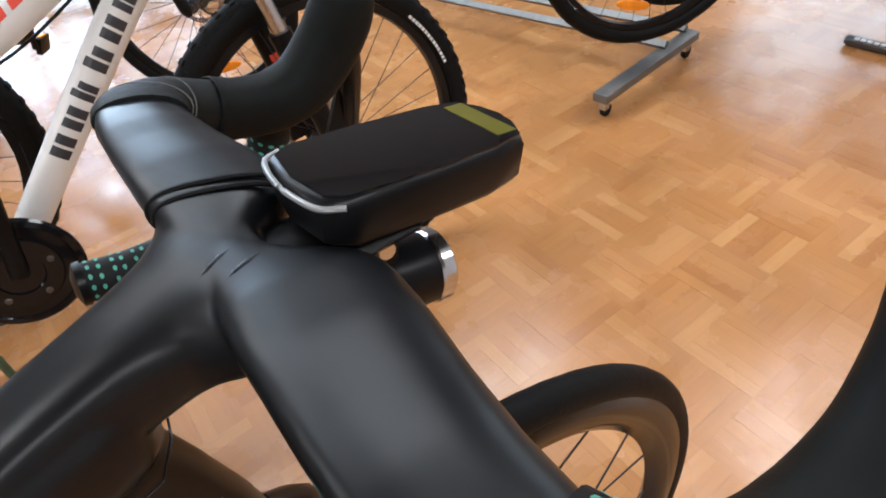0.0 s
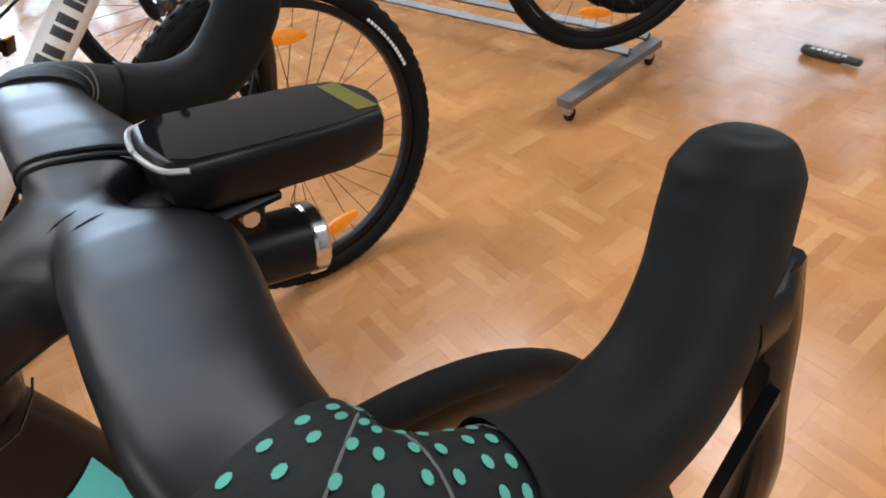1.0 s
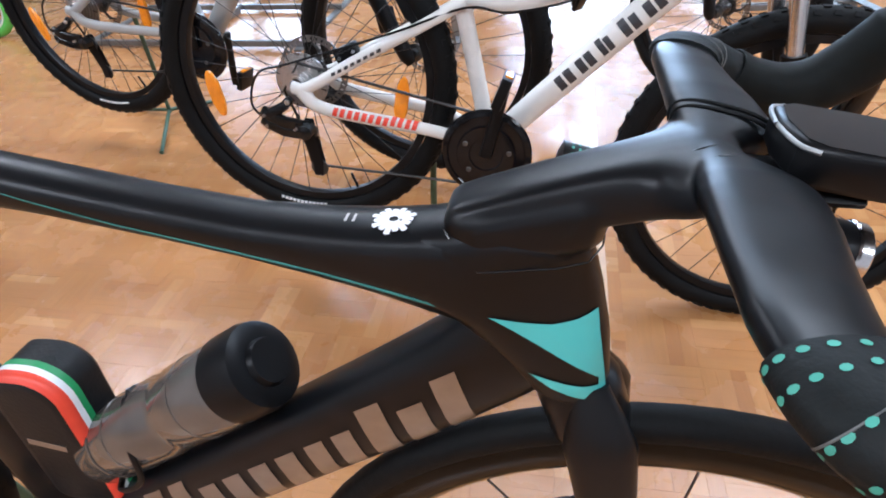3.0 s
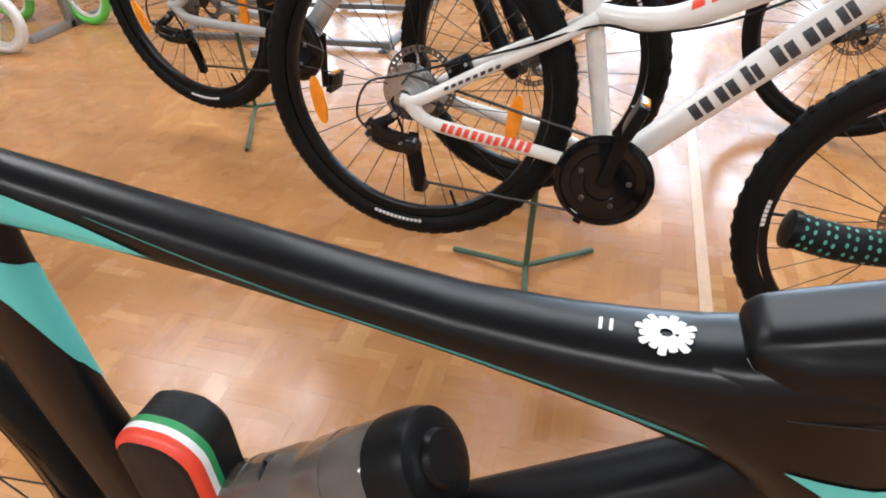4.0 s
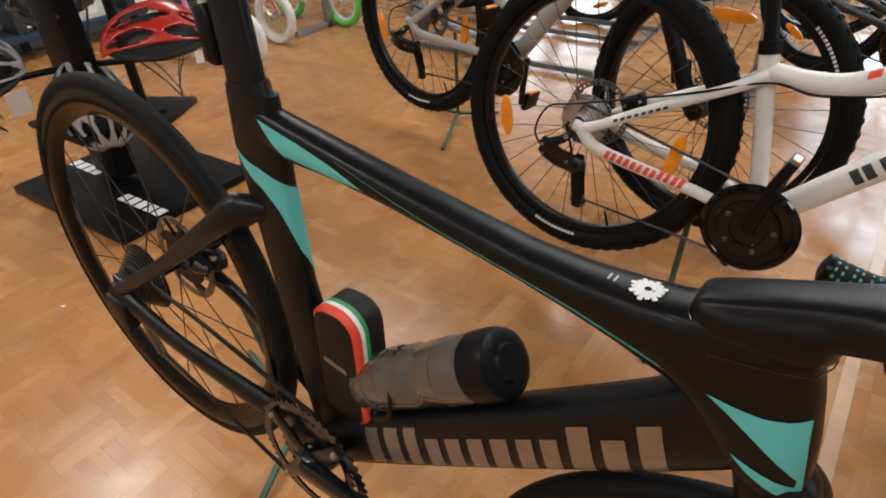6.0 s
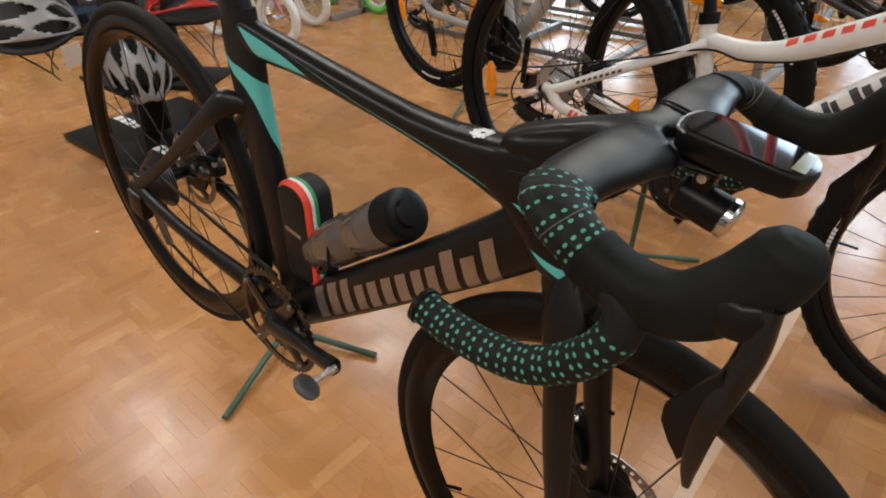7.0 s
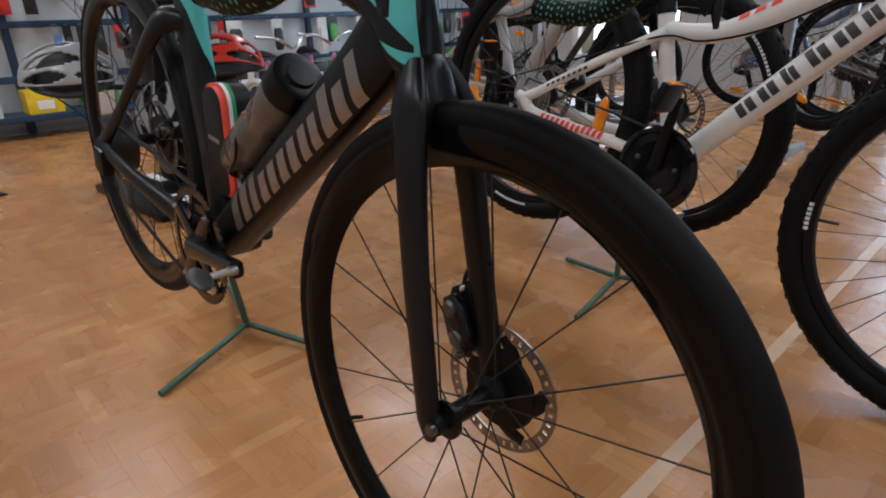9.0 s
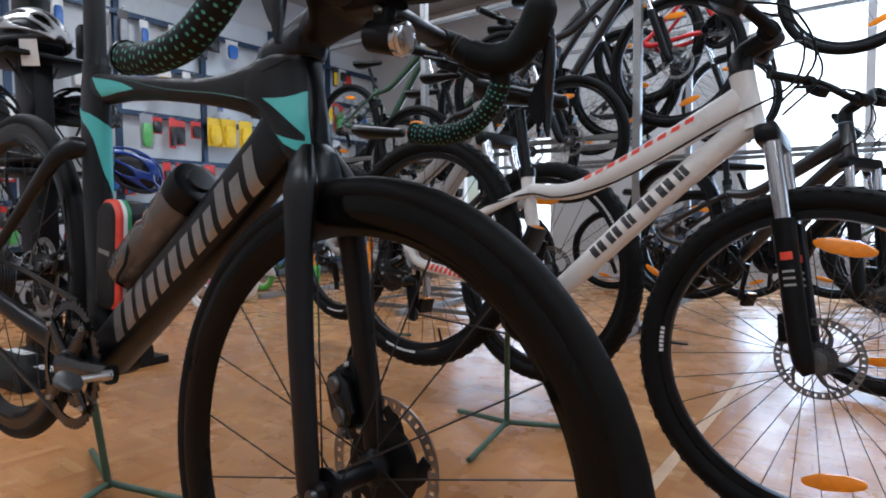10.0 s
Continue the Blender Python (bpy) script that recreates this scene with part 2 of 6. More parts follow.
def wood_material():
    """Lacquered oak: grain along local x, each strip of its own tone."""
    m = bpy.data.materials.new("lacquered_oak")
    m.use_nodes = True
    n, l = m.node_tree.nodes, m.node_tree.links
    b = n["Principled BSDF"]
    tc, geo, oi = n.new("ShaderNodeTexCoord"), n.new("ShaderNodeNewGeometry"), n.new("ShaderNodeObjectInfo")
    mp = n.new("ShaderNodeMapping")
    mp.inputs["Scale"].default_value = (9, 110, 20)
    l.new(tc.outputs["Object"], mp.inputs["Vector"])
    add = n.new("ShaderNodeMath")
    l.new(geo.outputs["Random Per Island"], add.inputs[0])
    l.new(oi.outputs["Random"], add.inputs[1])
    fr = n.new("ShaderNodeMath")
    fr.operation = "FRACT"
    l.new(add.outputs[0], fr.inputs[0])
    ramp = n.new("ShaderNodeValToRGB")
    el = ramp.color_ramp.elements
    el[0].position, el[0].color = 0.0, (0.362, 0.150, 0.047, 1)
    el[1].position, el[1].color = 1.0, (0.500, 0.250, 0.094, 1)
    mid = el.new(0.15)
    mid.color = (0.405, 0.178, 0.059, 1)
    mid2 = el.new(0.84)
    mid2.color = (0.435, 0.198, 0.067, 1)
    l.new(fr.outputs[0], ramp.inputs["Fac"])
    grain = n.new("ShaderNodeTexNoise")
    grain.inputs["Scale"].default_value, grain.inputs["Detail"].default_value = 1.0, 5
    l.new(mp.outputs["Vector"], grain.inputs["Vector"])
    cloud = n.new("ShaderNodeTexNoise")
    cloud.inputs["Scale"].default_value, cloud.inputs["Detail"].default_value = 2.2, 3
    l.new(geo.outputs["Position"], cloud.inputs["Vector"])
    mr = n.new("ShaderNodeMapRange")
    mr.inputs["From Min"].default_value, mr.inputs["From Max"].default_value = 0.25, 0.75
    mr.inputs["To Min"].default_value, mr.inputs["To Max"].default_value = 0.94, 1.06
    l.new(grain.outputs["Fac"], mr.inputs["Value"])
    mr2 = n.new("ShaderNodeMapRange")
    mr2.inputs["From Min"].default_value, mr2.inputs["From Max"].default_value = 0.3, 0.7
    mr2.inputs["To Min"].default_value, mr2.inputs["To Max"].default_value = 0.84, 1.16
    l.new(cloud.outputs["Fac"], mr2.inputs["Value"])
    mul = n.new("ShaderNodeMath")
    mul.operation = "MULTIPLY"
    l.new(mr.outputs["Result"], mul.inputs[0])
    l.new(mr2.outputs["Result"], mul.inputs[1])
    hsv = n.new("ShaderNodeHueSaturation")
    l.new(ramp.outputs["Color"], hsv.inputs["Color"])
    l.new(mul.outputs[0], hsv.inputs["Value"])
    l.new(hsv.outputs["Color"], b.inputs["Base Color"])
    rr = n.new("ShaderNodeMapRange")
    rr.inputs["To Min"].default_value, rr.inputs["To Max"].default_value = 0.13, 0.40
    patch = n.new("ShaderNodeTexNoise")
    patch.inputs["Scale"].default_value, patch.inputs["Detail"].default_value = 7.0, 5
    l.new(geo.outputs["Position"], patch.inputs["Vector"])
    both = n.new("ShaderNodeMath")
    both.operation = "MULTIPLY_ADD"
    both.inputs[1].default_value, both.inputs[2].default_value = 1.7, -0.85
    l.new(patch.outputs["Fac"], both.inputs[0])
    worn = n.new("ShaderNodeMath")
    l.new(both.outputs[0], worn.inputs[0])
    l.new(cloud.outputs["Fac"], worn.inputs[1])
    l.new(worn.outputs[0], rr.inputs["Value"])
    l.new(rr.outputs["Result"], b.inputs["Roughness"])
    b.inputs["Specular IOR Level"].default_value = 0.5
    bump = n.new("ShaderNodeBump")
    bump.inputs["Strength"].default_value, bump.inputs["Distance"].default_value = 0.12, 0.001
    l.new(grain.outputs["Fac"], bump.inputs["Height"])
    l.new(bump.outputs["Normal"], b.inputs["Normal"])
    return m


M_FLOOR = wood_material()
M_GAP = material("dark_floor_joint", (0.27, 0.115, 0.038), 0.6, 0, 0.2, 30)
M_LINE = material("pale_line_tape", (0.56, 0.37, 0.23), 0.3, 0, 0.1, 30)
floor = slab("floor", -3.8, 6.2, -3.6, 6.2, -0.1, -0.003, M_GAP, "orange-brown lacquered finger parquet floor with a pale line", "floor")
slab("floor_line", 1.118, 1.148, -3.6, 6.2, 0.0, 0.0012, M_LINE, "pale tape line across the parquet floor", "floor line")
slab("wall_west", -3.9, -3.8, -3.6, 6.2, 0, 3.0, M_WALL, "grey-white shop wall with product rails", "wall")
slab("wall_south", -3.8, 6.2, -3.7, -3.6, 0, 3.0, M_WALL, "off-white painted shop wall", "wall")
for nm, y0, y1, z0, z1 in (("wall_east_south", -3.6, 0.85, 0, 3.0), ("wall_east_north", 2.65, 5.2, 0, 3.0), ("wall_east_sill", 0.85, 2.65, 0, 0.6), ("wall_east_head", 0.85, 2.65, 2.4, 3.0)):
    slab(nm, 6.2, 6.3, y0, y1, z0, z1, M_WALL, "off-white painted shop wall round a side window", "wall")
for nm, x0, x1, z0, z1 in (("wall_north_west", -3.8, -2.45, 0, 3.0), ("wall_north", -1.25, 0.5, 0, 3.0), ("wall_north_low", -2.45, -1.25, 0, 0.22), ("wall_north_high", -2.45, -1.25, 1.5, 3.0)):
    slab(nm, x0, x1, 5.2, 5.4, z0, z1, M_WALL, "off-white painted shop wall", "wall")
slab("wall_north_east", 2.3, 6.2, 5.2, 5.4, 0, 3.0, M_WALL, "off-white painted shop wall", "wall")
slab("wall_north_sill", 0.5, 2.3, 5.2, 5.4, 0, 0.3, M_WALL, "low wall under the shop window", "wall")
slab("wall_north_head", 0.5, 2.3, 5.2, 5.4, 2.6, 3.0, M_WALL, "wall above the shop window", "wall")
slab("ceiling", -3.8, 6.2, -3.6, 5.2, 3.0, 3.1, M_CEIL, "plain grey shop ceiling", "ceiling")


# ---- bicycles ----
def tyre_mesh(R, r, mat, knobs=0):
    """Tyre whose outside radius is R and half width r."""
    g = Geo()
    g.revolve([(R - r + r * math.cos(t), r * math.sin(t)) for t in [radians(a) for a in range(-140, 141, 20)]], 72, closed=True)
    if knobs:
        for i in range(knobs):
            t = 2 * math.pi * i / knobs
            for a, w in ((-52, 0.0045), (-18, 0.004), (18, 0.004), (52, 0.0045)):
                tt = t + (math.pi / knobs if abs(a) > 30 else 0)
                ca = radians(a)
                m = pose(0, 0, 0, 0, -math.degrees(tt), 0) @ Matrix.Translation((R - r, 0, 0)) @ pose(0, 0, 0, 0, 0, a) @ Matrix.Translation((r, 0, 0))
                g.box(-0.002, 0.0018, -w, w, -0.006, 0.006, 0, m)
    return g.mesh("tyre", mat, True)


def hub_mesh(mat, half, flange=0.022):
    g = Geo()
    g.revolve([(0.0, -half), (0.011, -half), (0.011, -half * 0.72), (flange, -half * 0.7), (flange, -half * 0.62), (0.012, -half * 0.5),
               (0.012, half * 0.5), (flange, half * 0.62), (flange, half * 0.7), (0.011, half * 0.72), (0.011, half), (0.0, half)], 24, closed=False)
    return g.mesh("hub", mat)


def rotor_mesh(r=0.08, mat=None):
    g = Geo()
    n = 36
    for i in range(n):
        t0, t1 = 2 * math.pi * i / n, 2 * math.pi * (i + 0.62) / n
        tm = 2 * math.pi * (i + 1.0) / n
        for a, b, r0, r1 in ((t0, t1, r * 0.82, r), (t1, tm, r * 0.82, r * 0.865), (t1, tm, r * 0.945, r)):
            ring = [(r0 * math.cos(a), r0 * math.sin(a)), (r1 * math.cos(a), r1 * math.sin(a)), (r1 * math.cos(b), r1 * math.sin(b)), (r0 * math.cos(b), r0 * math.sin(b))]
            g.prism(ring, -0.001, 0.001)
    return g.mesh("rotor", mat)


def spider_mesh(r, mat, wide=1.0):
    g = Geo()
    for i in range(5):
        t = 2 * math.pi * i / 5
        p = [(0.024 * math.cos(t - 0.2), 0, 0.024 * math.sin(t - 0.2)), (0.05 * math.cos(t + 0.12), 0, 0.05 * math.sin(t + 0.12)), (r * 0.84 * math.cos(t + 0.45), 0, r * 0.84 * math.sin(t + 0.45))]
        g.tube(bez(p, 4), [0.0016] * 9, 8, spread([6.5 * wide, 4.0 * wide, 3.0 * wide], 9))
    g.revolve([(0.010, -0.004), (0.033, -0.003), (0.033, 0.003), (0.010, 0.004)], 28)
    return g.mesh("rotor_spider", mat)


def add_spokes(wheel, r0, r1, half, count, mat, thick=0.0011, joined=False):
    me = Geo().tube([(r0, 0, 0), (r1, 0, 0)], thick, 5).mesh("spoke", mat)
    g = Geo()
    for i in range(count):
        t = 2 * math.pi * (i + 0.3) / count
        side = half if i % 2 else -half
        lean = (0.55 if (i // 2) % 2 else -0.55)
        p = Vector((r0 * math.cos(t + lean), side, r0 * math.sin(t + lean)))
        q = Vector((r1 * math.cos(t), 0.0, r1 * math.sin(t)))
        if joined:
            g.tube([p, q], thick, 4, cap=False)
            continue
        x = (q - p)
        s = x.length / (r1 - r0)
        x.normalize()
        y = Vector((0, 1, 0))
        z = x.cross(y).normalized()
        y = z.cross(x)
        o = p - x * (r0 * s)
        part("spoke", me, wheel, m=at(o, x * s, y, z))
    if joined:
        part("spokes", g.mesh("spokes", mat), wheel)


def road_wheel(bike, x, steer, rear):
    R = 0.334 if rear else 0.3295
    m = pose(x, 0, 0, 0, 0, steer)
    w = part("wheel", hub_mesh(M_PLASTIC, 0.055 if not rear else 0.068), bike, "deep-section black carbon wheel with a slick tyre", m)
    part("tyre", tyre_mesh(R, 0.0145, M_RUBBER), w, "worn black slick road tyre")
    d = 0.047
    prof = [(R - 0.018, -0.0115), (R - 0.027, -0.0135), (R - 0.045, -0.0125), (R - 0.016 - d + 0.006, -0.006), (R - 0.018 - d, 0), (R - 0.016 - d + 0.006, 0.006),
            (R - 0.045, 0.0125), (R - 0.027, 0.0135), (R - 0.018, 0.0115), (R - 0.023, 0)]
    part("rim", Geo().revolve(prof, 72).mesh("rim", M_RIM), w, "dark glossy deep carbon rim")
    add_spokes(w, 0.02, R - 0.06, 0.03, 20, M_SPOKE, 0.0011)
    part("valve", Geo().tube([(0, 0, 0), (0.035, 0, 0)], 0.003, 8).move(pose(0, 0, 0, 0, 140, 0) @ Matrix.Translation((R - 0.095, 0, 0))).mesh("valve", M_PLASTIC), w)
    ro = part("rotor", rotor_mesh(0.08, M_ROTOR), w, "steel brake rotor with slotted track", pose(0, 0.052, 0))
    part("rotor_spider", spider_mesh(0.08, M_PLASTIC, 1.7), ro, "black rotor spider")
    part("rotor_lockring", Geo().revolve([(0.010, -0.004), (0.050, -0.0035), (0.052, 0.0), (0.046, 0.005), (0.026, 0.007), (0.010, 0.007)], 32).mesh("rotor_lockring", M_PLASTIC), ro)
    if rear:
        g = Geo()
        prof = [(0.014, -0.016)]
        for i in range(11):
            y = -0.016 - i * 0.0038
            r = 0.06 - i * 0.0034
            prof += [(r, y), (r, y - 0.0018), (r - 0.012, y - 0.0018), (r - 0.012, y - 0.0038)]
        g.revolve(prof + [(0.014, -0.058)], 40)
        part("cassette", g.mesh("cassette", M_DARKSTEEL), w)
    return w


# The road bicycle: x ahead from the rear axle, y to its left, z up; the wheels' centres lie at z = 0.
ROAD = bike_pose((0.098, -0.023, 0.503), (1.090, -0.031, 0.3335), 0.0555)
road = thing("road_bicycle", "satin black carbon racing bicycle with celeste accents on a floor stand", "bicycle", ROAD)
WB = 1.009
road_wheel(road, 0.0, 0, True)
road_wheel(road, WB - 0.003, 1.0, False)


def flat_tube(pts, half_y, half_n, seg=20, power=2.6, n=6):
    """A tube in the bicycle's plane through (x, z) points, with half widths sideways and in the plane."""
    path = bez([(x, 0, z) for x, z in pts], n)
    hy, hn = spread(half_y, len(path)), spread(half_n, len(path))
    return Geo().tube(path, hy, seg, [b / a for a, b in zip(hy, hn)], (0, 1, 0), power=power)


# frame
G = {}


def tube_part(name, g, mat=None, label=""):
    G.setdefault(name, g)
    return part(name, g.mesh(name, mat or M_CARBON), road, label)


def sided_tube(stations, n=40):
    """A tube lofted along x: each station gives x, crown, upper shoulder, lower shoulder, keel heights and half width."""
    xs = [r[0] for r in stations]
    rings = []
    for x in np.linspace(xs[0], xs[-1], n):
        zt, zs, zl, zb, w = [float(np.interp(x, xs, [r[k] for r in stations])) for k in range(1, 6)]
        half = [(0.0, zt), (0.42 * w, zt - 0.06 * (zt - zs)), (0.74 * w, zt - 0.34 * (zt - zs)), (0.93 * w, zt - 0.72 * (zt - zs)), (w, zs - 0.12 * (zs - zl)), (w, zl + 0.25 * (zs - zl)),
                (0.90 * w, zl - 0.12 * (zl - zb)), (0.60 * w, zl - 0.62 * (zl - zb)), (0.28 * w, zb + 0.06 * (zl - zb)), (0.0, zb)]
        ring = half + [(-y, z) for y, z in half[-2:0:-1]]
        rings.append([(float(x), y, z) for y, z in ring])
    return Geo().rings(rings)


tube_part("top_tube", sided_tube([(0.270, 0.4225, 0.412, 0.386, 0.364, 0.0150), (0.34, 0.4205, 0.411, 0.388, 0.369, 0.0165), (0.42, 0.4195, 0.4105, 0.393, 0.380, 0.0178), (0.50, 0.4190, 0.410, 0.3965, 0.385, 0.0190),
    (0.58, 0.4190, 0.4098, 0.3970, 0.3855, 0.0195), (0.64, 0.4205, 0.411, 0.3965, 0.385, 0.0204), (0.69, 0.4268, 0.417, 0.3955, 0.3825, 0.0226), (0.73, 0.4345, 0.4245, 0.3945, 0.379, 0.0248), (0.765, 0.4440, 0.433, 0.3930, 0.372, 0.0262), (0.80, 0.4500, 0.438, 0.390, 0.365, 0.0262)]))
SEAT_X, SEAT_Y, SEAT_N = ((0.288, 0.428), (0.2995, 0.37), (0.311, 0.32), (0.329, 0.255), (0.345, 0.20), (0.374, 0.12), (0.43, -0.045)), [0.016, 0.0165, 0.017, 0.018, 0.019, 0.020, 0.022], [0.036, 0.041, 0.037, 0.033, 0.030, 0.031, 0.036]
tube_part("seat_tube", flat_tube(SEAT_X, SEAT_Y, SEAT_N))
tube_part("down_tube", flat_tube([(0.44, -0.035), (0.55, 0.075), (0.68, 0.206), (0.80, 0.333), (0.835, 0.385)], [0.03, 0.03, 0.027, 0.025, 0.022], [0.036, 0.037, 0.037, 0.038, 0.043], power=3.2))
head_rows = ((0.326, 0.850, 0.889, 0.018), (0.333, 0.836, 0.892, 0.0255), (0.350, 0.815, 0.889, 0.027), (0.368, 0.793, 0.884, 0.0275), (0.382, 0.770, 0.880, 0.0275), (0.393, 0.735, 0.876, 0.0275),
             (0.405, 0.715, 0.871, 0.0275), (0.420, 0.715, 0.865, 0.027), (0.435, 0.735, 0.858, 0.0265), (0.447, 0.77, 0.852, 0.0262), (0.455, 0.79, 0.846, 0.022))
rows = []
for z in np.linspace(0.326, 0.455, 34):
    xb, xf, w = [float(np.interp(z, [r[0] for r in head_rows], [r[k] for r in head_rows])) for k in (1, 2, 3)]
    ring = []
    for k in range(40):
        a = 2 * math.pi * k / 40
        c, q = [math.copysign(abs(v) ** (2 / 2.5), v) for v in (math.cos(a), math.sin(a))]
        ring.append(((xb + xf) / 2 + (xf - xb) / 2 * c, w * q, float(z)))
    rows.append(ring)
tube_part("head_tube", Geo().rings(rows), None, "smoothly blended head tube of the carbon frame")
tube_part("bottom_bracket", Geo().revolve([(0, -0.043), (0.028, -0.043), (0.03, -0.03), (0.03, 0.03), (0.028, 0.043), (0, 0.043)], 28, (0.432, 0, -0.045), closed=False))
for s in (-1, 1):
    tube_part("seat_stay", Geo().tube(bez([(0.322, 0.003 * s, 0.292), (0.285, 0.028 * s, 0.288), (0.25, 0.044 * s, 0.252), (0.12, 0.056 * s, 0.115), (0.0, 0.066 * s, 0.0)], 6), spread([0.010, 0.0145, 0.0115, 0.008, 0.011], 25), 12, spread([1.2, 1.5, 1.35, 1.3, 1.3], 25)))
    tube_part("chain_stay", Geo().tube(bez([(0.42, 0.025 * s, -0.05), (0.30, 0.04 * s, -0.04), (0.15, 0.062 * s, -0.02), (-0.012, 0.068 * s, -0.005)], 6), spread([0.014, 0.013, 0.010, 0.012], 19), 12, 1.7))
    tube_part("dropout", Geo().box(-0.022, 0.018, 0.06 * s - 0.005, 0.06 * s + 0.005, -0.02, 0.02, 0.004))
tube_part("seat_post", flat_tube([(0.284, 0.425), (0.246, 0.57), (0.208, 0.71)], [0.0145, 0.014, 0.013], [0.0245, 0.0235, 0.0215]))
tube_part("seat_clamp", flat_tube([(0.288, 0.415), (0.281, 0.438)], [0.0165, 0.0165], [0.031, 0.0285]))
part("tail_light", Geo().tube([(0.236, 0, 0.443), (0.236, 0, 0.448), (0.223, 0, 0.495), (0.221, 0, 0.500)], [0.010, 0.0125, 0.0125, 0.010], 14, 0.95, power=3).mesh("tail_light", M_PLASTIC), road, "small black lamp on the seat post")
# saddle
sad = Geo()
path = [(0.06, 0, 0.765), (0.08, 0, 0.772), (0.14, 0, 0.768), (0.20, 0, 0.762), (0.28, 0, 0.762), (0.325, 0, 0.757), (0.335, 0, 0.75)]
sad.tube(path, [0.04, 0.068, 0.062, 0.035, 0.02, 0.018, 0.008], 20, [0.4, 0.3, 0.3, 0.5, 0.8, 0.8, 0.8], power=2.5)
part("saddle", sad.mesh("saddle", M_PLASTIC), road)
for s in (-1, 1):
    part("saddle_rail", Geo().tube(bez([(0.11, 0.03 * s, 0.755), (0.14, 0.022 * s, 0.725), (0.25, 0.022 * s, 0.72), (0.33, 0.012 * s, 0.752)], 5), 0.0035, 8).mesh("saddle_rail", M_DARKSTEEL), road)
# fork
part("fork_crown", flat_tube([(0.860, 0.352), (0.872, 0.332), (0.888, 0.302), (0.898, 0.278)], [0.022, 0.0265, 0.034, 0.026], [0.018, 0.030, 0.029, 0.008], power=2.2).mesh("fork_crown", M_CARBON), road)
for s in (-1, 1):
    part("fork_leg", Geo().tube(bez([(0.876, 0.016 * s, 0.345), (0.893, 0.031 * s, 0.306), (0.9165, 0.0405 * s, 0.24), (0.944, 0.046 * s, 0.15), (0.977, 0.050 * s, 0.055), (0.995, 0.051 * s, 0.0), (1.001, 0.051 * s, -0.024)], 6), spread([0.008, 0.0115, 0.0095, 0.0085, 0.0085, 0.009, 0.005], 37), 16, spread([1.6, 2.2, 2.1, 2.15, 1.95, 1.7, 1.5], 37), power=2.4).mesh("fork_leg", M_CARBON), road)
    part("dropout_boss", Geo().lathe([(0, 0.013), (0.3, 0.0145), (1, 0.011)], (1.004, 0.047 * s, 0.0), (1.006, 0.058 * s, 0.0), 18).mesh("dropout_boss", M_PLASTIC), road)
part("through_axle", Geo().tube([(WB, -0.063, 0), (WB, 0.063, 0)], 0.007, 12).mesh("through_axle", M_DARKSTEEL), road)
def caliper(x, z, turn):
    """A flat-mount disc caliper: two bolted halves round the rotor, a mounting plate and a hose."""
    m = pose(x, -0.012, z, 0, turn, 0) @ Matrix.Scale(1.22, 4)
    c = part("brake_caliper", Geo().tube([(-0.034, 0.058, 0), (-0.028, 0.058, 0.001), (-0.010, 0.058, 0.004), (0.012, 0.058, 0.004), (0.028, 0.058, 0.0), (0.034, 0.058, -0.002)], [0.007, 0.010, 0.0115, 0.0115, 0.0105, 0.007], 14, [1.3, 1.25, 1.45, 1.45, 1.2, 1.2], power=6).move(m).mesh("brake_caliper", M_PLASTIC), road, "black flat-mount disc brake caliper")
    part("inner_half", Geo().tube([(-0.028, 0.041, 0), (-0.015, 0.041, 0.003), (0.014, 0.041, 0.003), (0.026, 0.041, 0)], [0.005, 0.0075, 0.0075, 0.005], 12, [1.6, 2.1, 2.1, 1.6], power=3.4).move(m).mesh("inner_half", M_CRANK), c)
    part("mount_plate", Geo().box(-0.040, 0.040, 0.046, 0.052, 0.016, 0.024, 0.002).move(m).mesh("mount_plate", M_PLASTIC), c)
    for bx, r in ((-0.016, 0.0085), (0.014, 0.0085), (0.030, 0.004)):
        part("piston_cap", Geo().lathe([(0, r), (0.7, r), (1, r * 0.8)], (bx, 0.036, 0.003), (bx, 0.030, 0.003), 14).move(m).mesh("piston_cap", M_DARKSTEEL), c)
    for bx in (-0.031, 0.031):
        part("caliper_bolt", Geo().lathe([(0, 0.0045), (0.8, 0.0045), (1, 0.003)], (bx, 0.049, 0.016), (bx, 0.049, 0.008), 10).move(m).mesh("caliper_bolt", M_STEEL), c)
    part("hose", Geo().tube(bez([(-0.032, 0.056, 0.004), (-0.046, 0.055, 0.014), (-0.055, 0.050, 0.035), (-0.056, 0.045, 0.06)], 4), 0.0023, 6).move(m).mesh("hose", M_PLASTIC), c)


caliper(0.936, 0.056, 62)
caliper(0.062, 0.030, -20)
